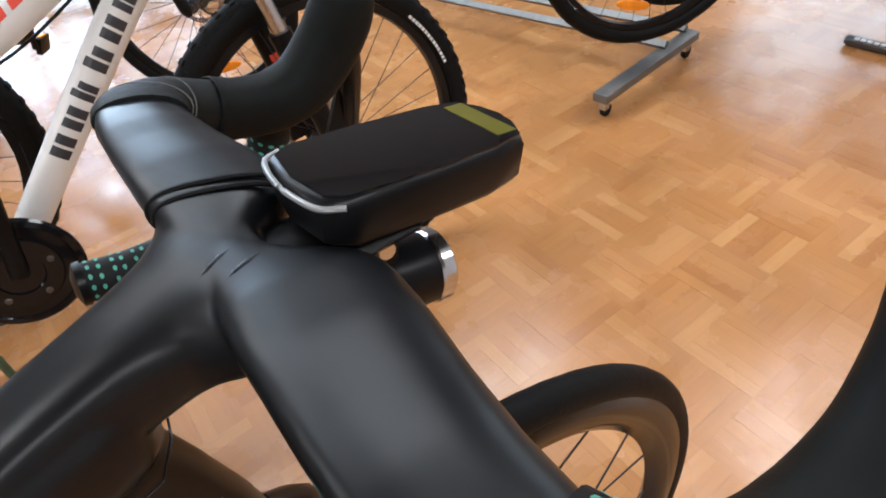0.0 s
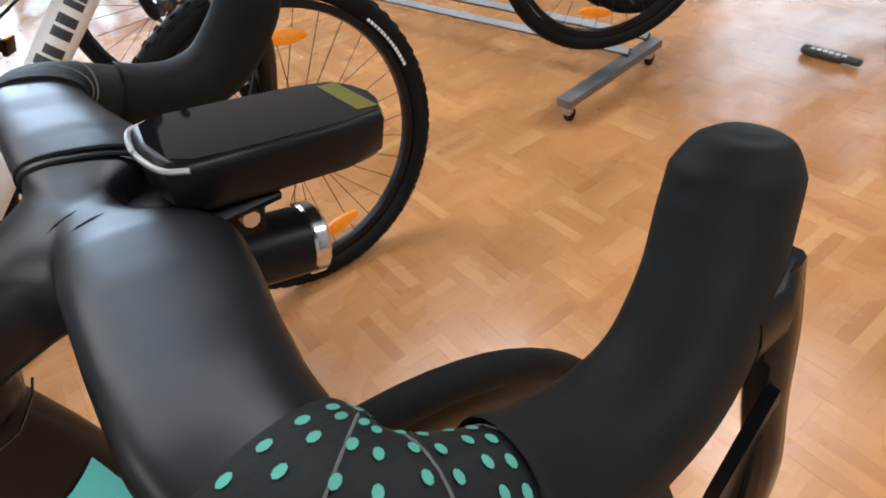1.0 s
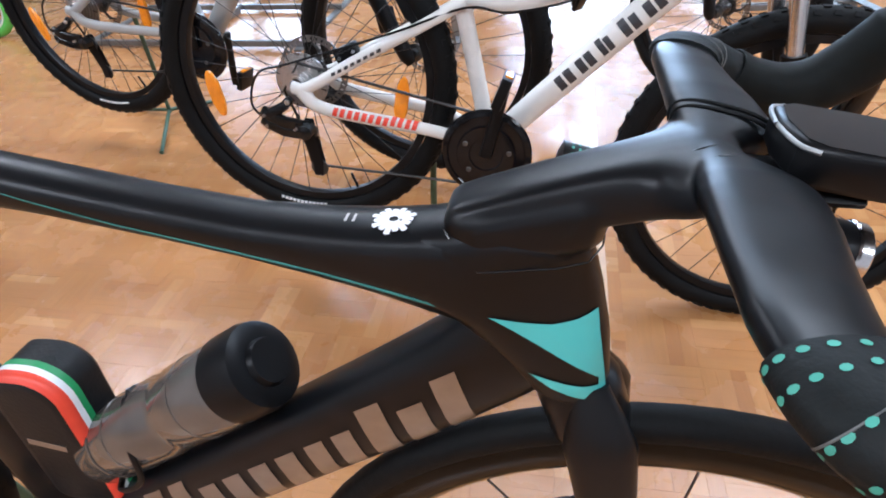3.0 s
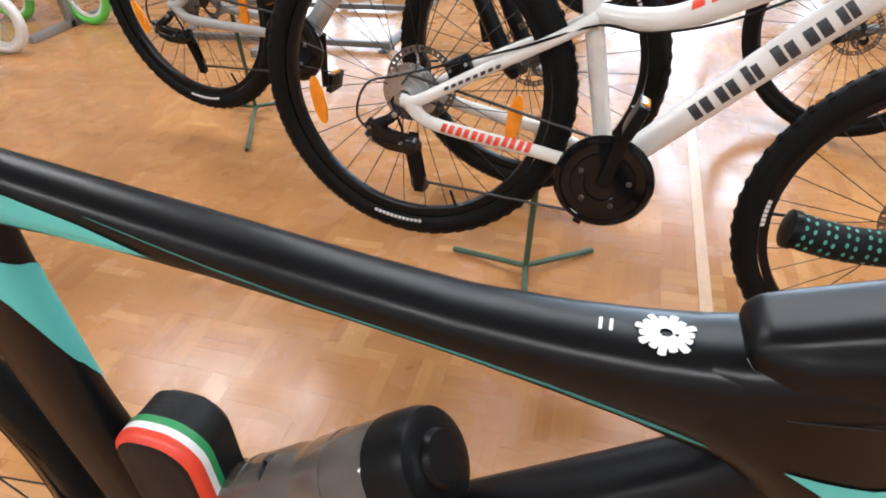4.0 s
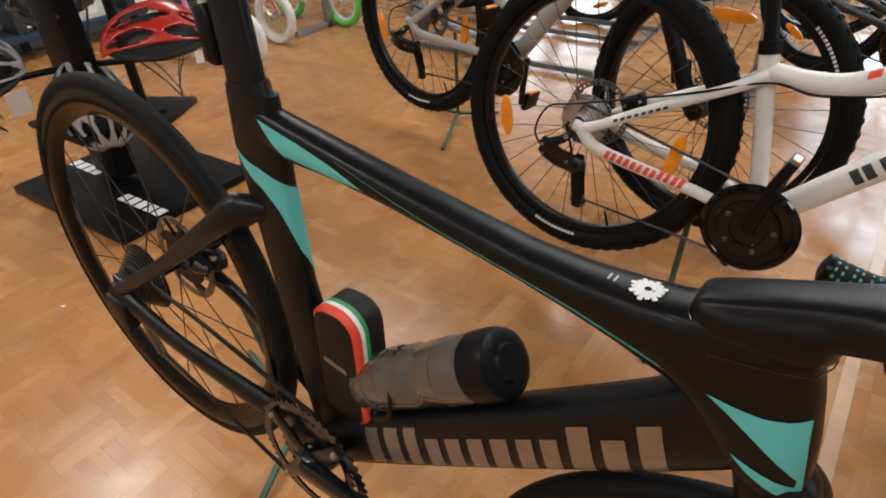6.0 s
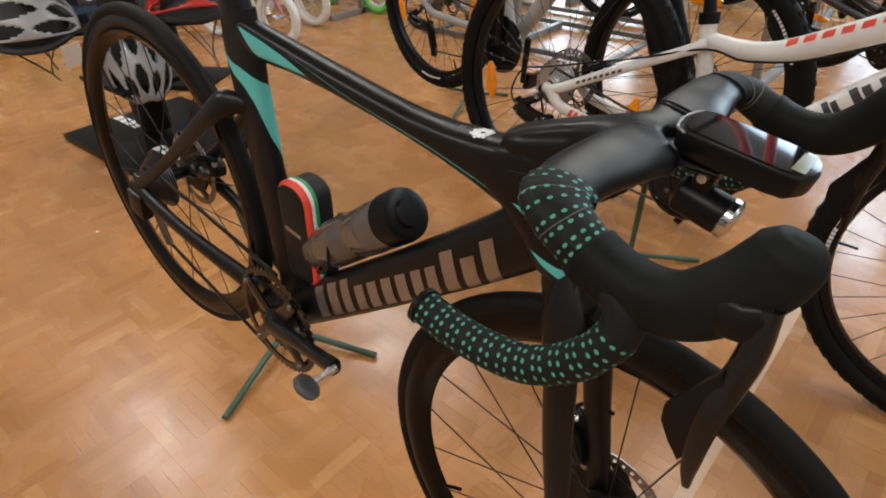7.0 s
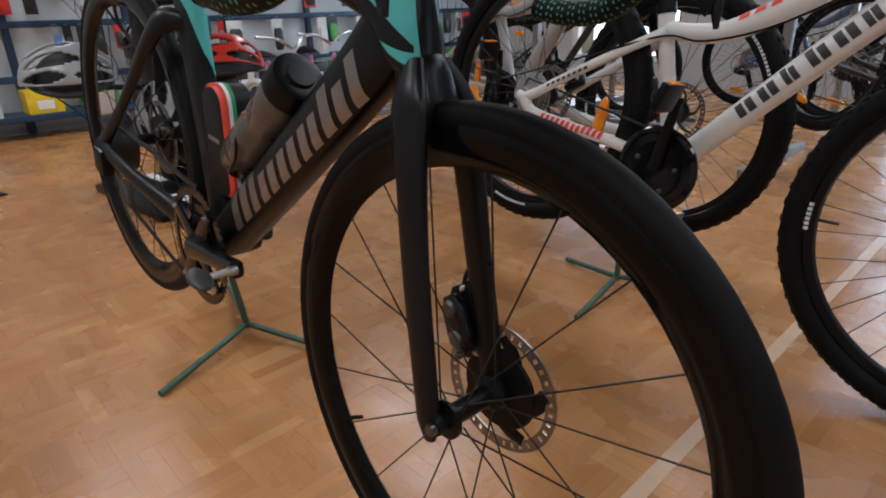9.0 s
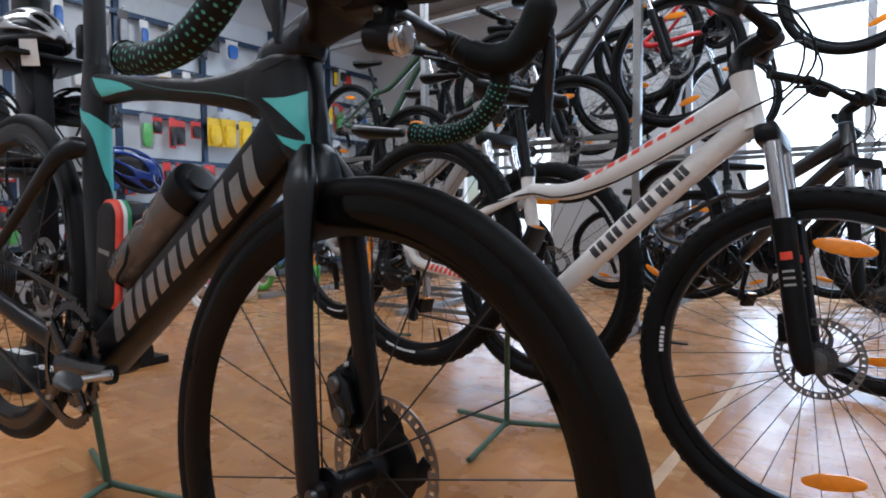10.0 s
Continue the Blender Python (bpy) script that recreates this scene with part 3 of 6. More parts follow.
# stem and integrated bar
def stem_mesh():
    """The stem, spreading into the bar."""
    rows = ((0.7655, 0.4555, 0.438, 0.0165, 3.4), (0.7672, 0.4585, 0.434, 0.0195, 3.6), (0.78, 0.4660, 0.434, 0.0215, 3.6), (0.80, 0.4775, 0.441, 0.0220, 3.6), (0.82, 0.4885, 0.450, 0.0222, 3.6), (0.8365, 0.4970, 0.458, 0.0226, 3.5),
            (0.850, 0.5040, 0.464, 0.0240, 3.3), (0.860, 0.5090, 0.469, 0.0265, 3.0), (0.868, 0.5130, 0.474, 0.0310, 2.6), (0.875, 0.5165, 0.480, 0.0395, 2.2), (0.881, 0.5190, 0.487, 0.0500, 2.0), (0.888, 0.5205, 0.494, 0.0540, 2.0), (0.900, 0.5205, 0.499, 0.0420, 2.0), (0.906, 0.5200, 0.501, 0.0250, 2.0))
    rings = []
    xs = [r[0] for r in rows]
    for x in list(np.linspace(xs[0], 0.85, 22)) + list(np.linspace(0.853, xs[-1], 22)):
        zt, zb, w, p = [float(np.interp(x, xs, [r[k] for r in rows])) for k in (1, 2, 3, 4)]
        ring = []
        for k in range(36):
            a = 2 * math.pi * k / 36
            c, q = [math.copysign(abs(v) ** (2 / p), v) for v in (math.cos(a), math.sin(a))]
            ring.append((float(x), w * c, (zt + zb) / 2 + (zt - zb) / 2 * q))
        rings.append(ring)
    return Geo().rings(rings)


rings = []
for x in np.linspace(0.7645, 0.8545, 24):
    zb = float(np.interp(x, [0.7645, 0.790, 0.807, 0.831, 0.8545], [0.4455, 0.4262, 0.4322, 0.4402, 0.4500]))
    zt = float(np.interp(x, [0.7645, 0.80, 0.8545], [0.4530, 0.470, 0.496]))
    w = float(np.interp(x, [0.7645, 0.770, 0.785, 0.835, 0.848, 0.8545], [0.016, 0.0215, 0.0255, 0.0262, 0.0235, 0.013]))
    ring = []
    for k in range(32):
        a = 2 * math.pi * k / 32
        c, q = [math.copysign(abs(v) ** (2 / 3.6), v) for v in (math.cos(a), math.sin(a))]
        ring.append((float(x), w * c, (zt + zb) / 2 + (zt - zb) / 2 * q))
    rings.append(ring)
cover_rings = rings
part("cover_seam", Geo().tube([(0.7650, -0.0165, 0.4452), (0.7720, -0.0228, 0.4398), (0.7895, -0.0264, 0.4262), (0.807, -0.0267, 0.4322), (0.831, -0.0268, 0.4402), (0.848, -0.0240, 0.4472), (0.8555, -0.010, 0.4505), (0.857, 0.0, 0.451)], 0.0006, 6).mesh("cover_seam", M_CRANK), road)


def wing(y):
    """Back, front, middle height and half thickness of the bar's flat top."""
    a = abs(y)
    front = float(np.interp(a, [0.0, 0.008, 0.015, 0.022, 0.029, 0.038, 0.05, 0.07, 0.10, 0.125, 0.145, 0.172], [0.9100, 0.9120, 0.9175, 0.9260, 0.9350, 0.9385, 0.9380, 0.9350, 0.9292, 0.9255, 0.9250, 0.9270]))
    back = float(np.interp(a, [0.0, 0.03, 0.055, 0.10, 0.135, 0.15, 0.172], [0.8830, 0.8800, 0.8772, 0.8765, 0.8770, 0.8795, 0.8840]))
    mid = float(np.interp(a, [0.0, 0.035, 0.07, 0.12, 0.172], [0.5100, 0.5118, 0.5148, 0.5160, 0.5150]))
    thick = float(np.interp(a, [0.0, 0.02, 0.04, 0.06, 0.10, 0.14, 0.172], [0.0105, 0.0112, 0.0128, 0.0118, 0.0105, 0.0108, 0.0100]))
    return back, front, mid, thick


def wing_ring(y, out=0.0, n=36, slant=0.0):
    b, f, m, h = wing(y)
    ring = []
    for k in range(n):
        a = 2 * math.pi * k / n
        c, q = [math.copysign(abs(v) ** (2 / 2.3), v) for v in (math.cos(a), math.sin(a))]
        ring.append(((b + f) / 2 + ((f - b) / 2 + out) * c, y + slant * math.cos(a), m + (h + out) * q - 0.0022 * c * c * math.copysign(1, c)))
    return ring


cockpit = stem_mesh()
cockpit.rings(cover_rings)
cockpit.rings([wing_ring(float(y)) for y in np.linspace(-0.172, 0.172, 87)])
ob = tube_part("stem_and_bar_top", cockpit, None, "satin black stem and spacer cover made in one with the flat aero bar top")
ob.modifiers.new("union", "REMESH").mode = "VOXEL"
ob.modifiers["union"].voxel_size, ob.modifiers["union"].use_smooth_shade = 0.0014, True
blend = ob.modifiers.new("blend", "SMOOTH")
blend.factor, blend.iterations = 0.5, 14
for y in (0.030, 0.0365):
    part("mount_strap", Geo().tube(wing_ring(y, 0.0008, 40, -0.009), 0.0012, 6, closed=True, cap=False).mesh("mount_strap", M_RUBBER), road, "thin black rubber strap round the bar")
for x0, y0, x1, y1, heights in ((0.880, -0.0150, 0.8950, -0.0080, (0.5172, 0.5190, 0.5203, 0.5206)), (0.8855, -0.0255, 0.9010, -0.0185, (0.5199, 0.5212, 0.5218, 0.5216))):
    part("embossed_ridge", Geo().tube([(x0 + (x1 - x0) * u, y0 + (y1 - y0) * u, z) for u, z in zip((0, 0.33, 0.66, 1), heights)], [0.0006, 0.0013, 0.0013, 0.0006], 10, 0.8).mesh("embossed_ridge", M_CARBON), road)


def drop_path(s):
    return bez([(0.948, 0.181 * s, 0.500), (0.971, 0.186 * s, 0.494), (0.984, 0.191 * s, 0.478), (0.980, 0.196 * s, 0.458), (0.966, 0.200 * s, 0.4345), (0.942, 0.203 * s, 0.4125), (0.912, 0.2045 * s, 0.4010), (0.8775, 0.205 * s, 0.3958), (0.8465, 0.205 * s, 0.3968)], 8)


def tape_path(s):
    return bez([(0.902, 0.150 * s, 0.5155), (0.905, 0.161 * s, 0.5155), (0.911, 0.1695 * s, 0.514), (0.922, 0.1755 * s, 0.5100), (0.940, 0.1785 * s, 0.5035), (0.962, 0.180 * s, 0.498)], 8)


def dot_mesh(path, ra, rb, up, rows, first=0.004, skip=(), start=0.0):
    """Small printed oval spots, in pairs of rows round a taped tube of half-axes ra and rb."""
    g = Geo()
    n = len(path)
    length = [0.0]
    for a, b in zip(path, path[1:]):
        length.append(length[-1] + (b - a).length)
    total, k, d = length[-1], 0, first
    while d < total - 0.003:
        if not any(a < d / total < b for a, b in skip):
            i = min(max(j for j in range(n) if length[j] <= d), n - 2)
            f = (d - length[i]) / max(1e-6, length[i + 1] - length[i])
            p = path[i].lerp(path[i + 1], f)
            t = (path[min(i + 2, n - 1)] - path[max(i - 1, 0)]).normalized()
            a = (Vector(up) - t * Vector(up).dot(t)).normalized()
            b = t.cross(a)
            xa, xb = ra[i] * (1 - f) + ra[i + 1] * f + 0.0004, rb[i] * (1 - f) + rb[i + 1] * f + 0.0004
            for q in range(rows):
                ang = start + 2 * math.pi * q / rows + 0.42 * (k // 2) + (0.09 if k % 2 else 0)
                loc = math.hypot(xa * math.sin(ang), xb * math.cos(ang))
                o = len(g.v)
                for e in range(8):
                    u = 2 * math.pi * e / 8
                    w = ang + 0.0020 * math.cos(u) / loc
                    g.v.append(tuple(p + t * (0.0013 * math.sin(u)) + a * (xa * math.cos(w)) + b * (xb * math.sin(w))))
                g.f.append(tuple(range(o, o + 8)))
        k += 1
        d += 0.0062 if k % 2 else 0.0090
    return g.mesh("tape_dots", M_DOT, False)


for s in (-1, 1):
    tp = tape_path(s)
    va, vb = spread([0.0128, 0.0135, 0.0148, 0.0165, 0.0172, 0.0165], len(tp)), spread([0.0245, 0.0258, 0.0248, 0.0212, 0.0182, 0.0165], len(tp))
    tape = part("bar_tape", Geo().tube(tp, va, 20, [d / a for a, d in zip(va, vb)], (0, 0, 1), power=2.1).mesh("bar_tape", M_TAPE), road, "black wrapped bar tape with green dots")
    if s < 0:
        tagged(part("tape_dots", dot_mesh(tp, va, vb, (0, 0, 1), 16, skip=[(0.80, 1.0)]), tape, "rows of small green printed dots"), kind="stuff")
    for f in (0.30, 0.62, 0.85):
        q = int(f * (len(tp) - 1))
        t = (tp[q + 1] - tp[q - 1]).normalized()
        a = (Vector((0, 0, 1)) - t * t.z).normalized()
        bb = t.cross(a)
        ring = [tp[q] + t * (0.004 * math.sin(u + 0.6)) + a * ((va[q] + 0.0001) * math.cos(u)) + bb * ((vb[q] + 0.0001) * math.sin(u)) for u in [2 * math.pi * e / 28 for e in range(28)]]
        part("tape_edge", Geo().tube(ring, 0.00045, 5, closed=True, cap=False).mesh("tape_edge", M_SEAM), tape)
    path = drop_path(s)
    dr_r = [0.0138] * len(path)
    dp = part("bar_drop", Geo().tube(path, dr_r, 16).mesh("bar_drop", M_TAPE), road, "drop of the bar wrapped in black tape with green dots")
    tagged(part("tape_dots", dot_mesh(path, dr_r, dr_r, (0, 1, 0), 12, skip=[(0.0, 0.24)]), dp, "rows of small green printed dots"), kind="stuff")
    part("bar_plug", Geo().lathe([(0, 0.0155), (0.6, 0.015), (1, 0.006)], path[-1], path[-1] + (path[-1] - path[-2]).normalized() * 0.008, 14).mesh("bar_plug", M_PLASTIC), dp)
    hood = Geo().tube(bez([(0.9425, 0.1785 * s, 0.5025), (0.9455, 0.1790 * s, 0.5015), (0.962, 0.1800 * s, 0.4980), (0.985, 0.1808 * s, 0.4970), (1.008, 0.1803 * s, 0.505), (1.0255, 0.1768 * s, 0.5245), (1.0355, 0.1718 * s, 0.544), (1.0392, 0.1695 * s, 0.557), (1.0405, 0.1687 * s, 0.5655), (1.0408, 0.1685 * s, 0.5685)], 6), spread([0.0165, 0.0194, 0.0188, 0.0186, 0.0182, 0.0176, 0.0172, 0.0165, 0.0120, 0.005], 55), 24, spread([1.0, 1.0, 0.98, 1.02, 1.10, 1.2, 1.22, 1.18, 1.12, 1.1], 55), (0, 1, 0), power=2.4)
    hd = part("brake_hood", hood.mesh("brake_hood", M_HOOD), road, "black rubber brake hood")
    part("lever_pivot", Geo().tube([(1.026, 0.186 * s, 0.518), (1.038, 0.186 * s, 0.522), (1.049, 0.184 * s, 0.530)], [0.010, 0.011, 0.008], 12, [1.3, 1.2, 1.0], power=3).mesh("lever_pivot", M_PLASTIC), hd)
    part("brake_lever", Geo().tube(bez([(1.044, 0.185 * s, 0.534), (1.0490, 0.190 * s, 0.508), (1.0495, 0.196 * s, 0.480), (1.0505, 0.202 * s, 0.455), (1.0550, 0.204 * s, 0.426), (1.0598, 0.2045 * s, 0.4085)], 6), spread([0.0075, 0.0070, 0.0060, 0.0055, 0.0045, 0.0025], 31), 12, spread([1.0, 1.15, 1.35, 1.3, 1.2, 1.0], 31), power=2.6).mesh("brake_lever", M_CRANK), hd, "curved glossy black brake lever")
    part("shift_paddle", Geo().prism([(1.0425, 0.494), (1.0345, 0.472), (1.0265, 0.4505), (1.0290, 0.4390), (1.0375, 0.4280), (1.0480, 0.4180), (1.0520, 0.4300), (1.0500, 0.4550), (1.0495, 0.4800)], -0.0022, 0.0022).move(pose(0, 0.1985 * s, 0)).mesh("shift_paddle", M_PLASTIC), hd)
# crank
def chainring_mesh(r, teeth, y, arms):
    """A toothed ring with an open middle, or a five-armed spider where arms is set."""
    g = Geo()
    prof = []
    n = teeth * 4
    for k in range(n):
        a = 2 * math.pi * k / n
        rr = r if k % 4 in (1, 2) else r - 0.005
        prof.append((a, rr))
    rings = []
    for a, rr in prof:
        c, q = math.cos(a), math.sin(a)
        rings.append([(0.432 + u * c, y + h, -0.045 + u * q) for u, h in ((r - 0.017, -0.0016), (rr, -0.0012), (rr, 0.0012), (r - 0.017, 0.0016))])
    g.rings(rings, closed=True, cap=False)
    return g.mesh("chainring", M_CRANK)


crank = part("crankset", Geo().revolve([(0.0, -0.072), (0.019, -0.072), (0.024, -0.064), (0.026, -0.05), (0.0, -0.045)], 28, (0.432, 0, -0.045), closed=False).mesh("crankset", M_CRANK), road, "black crankset with toothed chainrings")
part("chainring", chainring_mesh(0.103, 50, -0.056, 0), crank)
part("chainring", chainring_mesh(0.072, 34, -0.049, 0), crank)
for k in range(4):
    a = math.pi / 4 + k * math.pi / 2 + 0.2
    c, q = math.cos(a), math.sin(a)
    part("spider_arm", Geo().tube([(0.432 + u * c, -0.061, -0.045 + u * q) for u in (0.015, 0.045, 0.075, 0.092)], [0.003, 0.004, 0.004, 0.0025], 10, [5.0, 3.2, 2.8, 4.0], (0, 1, 0), power=3).mesh("spider_arm", M_CRANK), crank)
    part("ring_bolt", Geo().lathe([(0, 0.0045), (1, 0.0035)], (0.432 + 0.085 * c, -0.063, -0.045 + 0.085 * q), (0.432 + 0.085 * c, -0.068, -0.045 + 0.085 * q), 8).mesh("ring_bolt", M_STEEL), crank)
for s, y, dx, dz in ((1, -0.068, 0.168, 0.04), (-1, 0.066, -0.168, -0.04)):
    part("crank_arm", Geo().tube([(0.432, y, -0.045), (0.432 + dx * 0.5, y - 0.003 * s, -0.045 + dz * 0.5), (0.432 + dx, y - 0.004 * s, -0.045 + dz)], [0.018, 0.013, 0.014], 12, [0.7, 0.7, 0.8], (0, 0, 1), power=3).mesh("crank_arm", M_CRANK), crank)
    ped = part("pedal", Geo().lathe([(0, 0.007), (0.2, 0.0075), (0.3, 0.005), (1, 0.005)], (0.432 + dx, y - 0.004 * s, -0.045 + dz), (0.432 + dx, y - 0.052 * s, -0.045 + dz), 12).mesh("pedal", M_STEEL), crank, "clipless pedal on a steel spindle")
    part("pedal_body", Geo().tube([(0.432 + dx - 0.021, y - 0.058 * s, -0.041 + dz), (0.432 + dx - 0.012, y - 0.058 * s, -0.043 + dz), (0.432 + dx, y - 0.058 * s, -0.045 + dz), (0.432 + dx + 0.014, y - 0.058 * s, -0.048 + dz), (0.432 + dx + 0.022, y - 0.058 * s, -0.050 + dz)], [0.008, 0.015, 0.0175, 0.014, 0.007], 14, [0.6, 0.5, 0.5, 0.5, 0.6]).mesh("pedal_body", M_PEDAL), ped, "small grey oval pedal body")
part("chain", Geo().tube([(0.432, -0.054, -0.045 + 0.101), (0.2, -0.051, 0.055), (0.0, -0.048, 0.042), (-0.03, -0.048, -0.03), (0.03, -0.048, -0.10), (0.06, -0.05, -0.115), (0.432, -0.054, -0.146)], 0.0032, 6, 1.5).mesh("chain", M_CHAIN), road)
der = part("rear_derailleur", Geo().box(-0.02, 0.035, -0.085, -0.06, -0.06, -0.005, 0.008).mesh("rear_derailleur", M_PLASTIC), road)
part("derailleur_cage", Geo().tube([(0.02, -0.052, -0.055), (0.055, -0.05, -0.12)], [0.014, 0.016], 10, 0.4, (1, 0, 0)).mesh("derailleur_cage", M_DARKSTEEL), der)
# bag and bottle
def bag_outline(inset, n=9):
    """The case's rounded outline in the bicycle's plane, from its foot round the back, over the top and down the front."""
    c0, ax = Vector((0.444, 0.145)), Vector((-0.185, 0.983))
    ac = Vector((0.983, 0.185))
    out = []
    for cx, cy, r, a0 in ((-0.036, -0.098, 0.02, 180), (-0.036, 0.077, 0.032, 90), (0.038, 0.077, 0.032, 0), (0.038, -0.098, 0.02, -90)):
        r2 = max(r - inset, 0.004)
        o = Vector((cx + math.copysign(r, -cx), cy + math.copysign(r, -cy)))
        arc = [o + Vector((math.cos(radians(a0 + 90 * i / (n - 1))), math.sin(radians(a0 + 90 * i / (n - 1))))) * r2 for i in range(n)]
        out += arc[::-1]
    return [c0 + ac * p.x + ax * p.y for p in out]


g = Geo()
g.rings([[(p.x, y, p.y) for p in bag_outline(ins)] for y, ins in ((-0.028, 0.013), (-0.026, 0.005), (-0.021, 0.0), (0.021, 0.0), (0.026, 0.005), (0.028, 0.013))])
bag = part("seat_tube_bag", g.mesh("seat_tube_bag", M_CASE), road, "black case with a green, white and red stripe")
for y0, y1, mat, tint in ((-0.0262, -0.0165, M_RED, "red"), (-0.0165, -0.0105, M_WHITEDECAL, "white"), (-0.0105, -0.004, M_GREEN, "green")):
    rows = []
    for y in np.linspace(y0, y1, 5):
        ins = float(np.interp(y, [-0.028, -0.026, -0.021], [0.013, 0.005, 0.0])) - 0.0009
        rows.append([(p.x, y - 0.0004, p.y) for p in bag_outline(ins)[11:35]])
    part("stripe", Geo().sheet(rows).mesh("stripe", mat), bag, tint + " stripe")
part("print", Geo().box(0.425, 0.462, -0.0286, -0.0281, 0.135, 0.142).mesh("print", M_SILVERTXT, False), bag)
bot = part("bottle", Geo().lathe([(0, 0.033), (0.03, 0.0365), (0.42, 0.0365), (0.46, 0.0335), (0.5, 0.0335), (0.54, 0.0365), (0.76, 0.0365), (0.79, 0.034)], (0.478, 0, 0.112), (0.655, 0, 0.290), 28).mesh("bottle", M_SMOKE), road, "smoky translucent drinking bottle")
part("bottle_cap", Geo().lathe([(0, 0.0372), (0.6, 0.0372), (0.8, 0.035), (0.86, 0.029), (0.865, 0.02), (0.99, 0.018), (1.0, 0.010)], (0.618, 0, 0.2535), (0.648, 0, 0.2835), 28).mesh("bottle_cap", M_PLASTIC), bot, "black bottle cap")
for k in (0.12, 0.22, 0.62):
    o = Vector((0.478, 0, 0.112)).lerp(Vector((0.655, 0, 0.290)), k)
    d = Vector((0.705, 0, 0.709))
    part("bottle_groove", Geo().tube([o, o + d * 0.002], 0.0371, 28).mesh("bottle_groove", M_SMOKE), bot)
cage = part("bottle_cage", Geo().tube(bez([(0.492, 0.0, 0.088), (0.512, -0.036, 0.108), (0.540, -0.040, 0.140), (0.528, -0.030, 0.180), (0.515, 0.0, 0.202), (0.528, 0.030, 0.180), (0.540, 0.040, 0.140), (0.512, 0.036, 0.108), (0.492, 0, 0.088)], 5), 0.0023, 8, 1.4).mesh("bottle_cage", M_PLASTIC), road)
# bicycle computer, its mount, front lamp
gps = thing("bike_computer", "black bicycle computer with a glossy screen on a bar mount", "bike computer", ROAD)
outline = [(0.922, -0.022), (0.930, -0.028), (0.960, -0.029), (1.000, -0.028), (1.016, -0.024), (1.022, -0.012), (1.024, 0.0), (1.022, 0.012), (1.016, 0.024), (1.000, 0.028), (0.960, 0.029), (0.930, 0.028), (0.922, 0.022), (0.919, 0.0)]
def plate(z0, z1, k0, k1):
    cx = 0.972
    return Geo().rings([[(cx + (x - cx) * k, y * k, z) for x, y in outline] for k, z in ((k0 * 0.9, z0), (k0, z0 + 0.004), (k1, z1 - 0.004), (k1 * 0.97, z1 - 0.001), (k1 * 0.93, z1))])
part("case", plate(0.514, 0.536, 0.97, 1.0).mesh("case", M_PLASTIC), gps)
part("screen", Geo().rings([[(0.973 + (x - 0.972) * 0.95, y * 0.93, z) for x, y in outline] for z in (0.5352, 0.5366)]).mesh("screen", M_GLOSS), gps, "glossy dark screen")
part("screen_field", Geo().box(1.006, 1.016, -0.019, 0.019, 0.5366, 0.5369).mesh("screen_field", M_OLIVE, False), gps, "olive yellow field on the screen")
part("lip", Geo().tube(bez([(0.9300, 0.0285, 0.5335), (0.9215, 0.0220, 0.5335), (0.9180, 0.0, 0.5335), (0.9215, -0.0220, 0.5335), (0.9300, -0.0285, 0.5335)], 6), 0.0013, 8).mesh("lip", M_ALU), gps, "silver lip round the end of the computer")
part("mount", Geo().tube(bez([(0.905, 0, 0.503), (0.93, 0, 0.505), (0.965, 0, 0.51)], 5), 0.022, 12, 0.35, (0, 1, 0)).mesh("mount", M_PLASTIC), gps)
lamp = thing("front_lamp", "black and silver front lamp hanging under the computer mount", "bicycle lamp", ROAD)
part("body", Geo().lathe([(0, 0.010), (0.1, 0.0165), (0.9, 0.0172), (1, 0.0168)], (0.935, 0.0, 0.474), (0.979, 0.0, 0.4705), 22).mesh("body", M_PLASTIC), lamp)
part("bezel", Geo().lathe([(0, 0.0172), (0.15, 0.0182), (0.85, 0.0182), (1, 0.0172)], (0.979, 0.0, 0.4705), (0.987, 0.0, 0.4699), 24).mesh("bezel", M_CHROME), lamp, "bright silver rim of the lamp")
part("lens", Geo().lathe([(0, 0.0160), (0.6, 0.0150), (1, 0.012)], (0.987, 0.0, 0.4699), (0.989, 0.0, 0.4697), 24).mesh("lens", M_LENS), lamp, "clear lamp lens")
part("bracket", Geo().box(0.945, 0.962, -0.009, 0.009, 0.485, 0.516, 0.003).mesh("bracket", M_PLASTIC), lamp)
part("bolt", Geo().lathe([(0, 0.005), (1, 0.004)], (0.953, -0.009, 0.498), (0.953, -0.014, 0.498), 10).mesh("bolt", M_STEEL), lamp)


def floor_stand(centre, feet, top, label="green painted steel tripod bicycle stand"):
    st = thing("bicycle_stand", label, "bicycle stand", Matrix.Translation(centre), "bicycle stands")
    part("post", Geo().tube([(0, 0, 0.02), Vector(top) - Vector(centre)], 0.008, 10).mesh("post", M_GREENST), st)
    for f in feet:
        d = Vector(f) - Vector(centre)
        part("foot", Geo().tube([(0, 0, 0.03), d * 0.15 + Vector((0, 0, 0.026)), (d.x, d.y, 0.008)], 0.0075, 10).mesh("foot", M_GREENST), st)
    return st


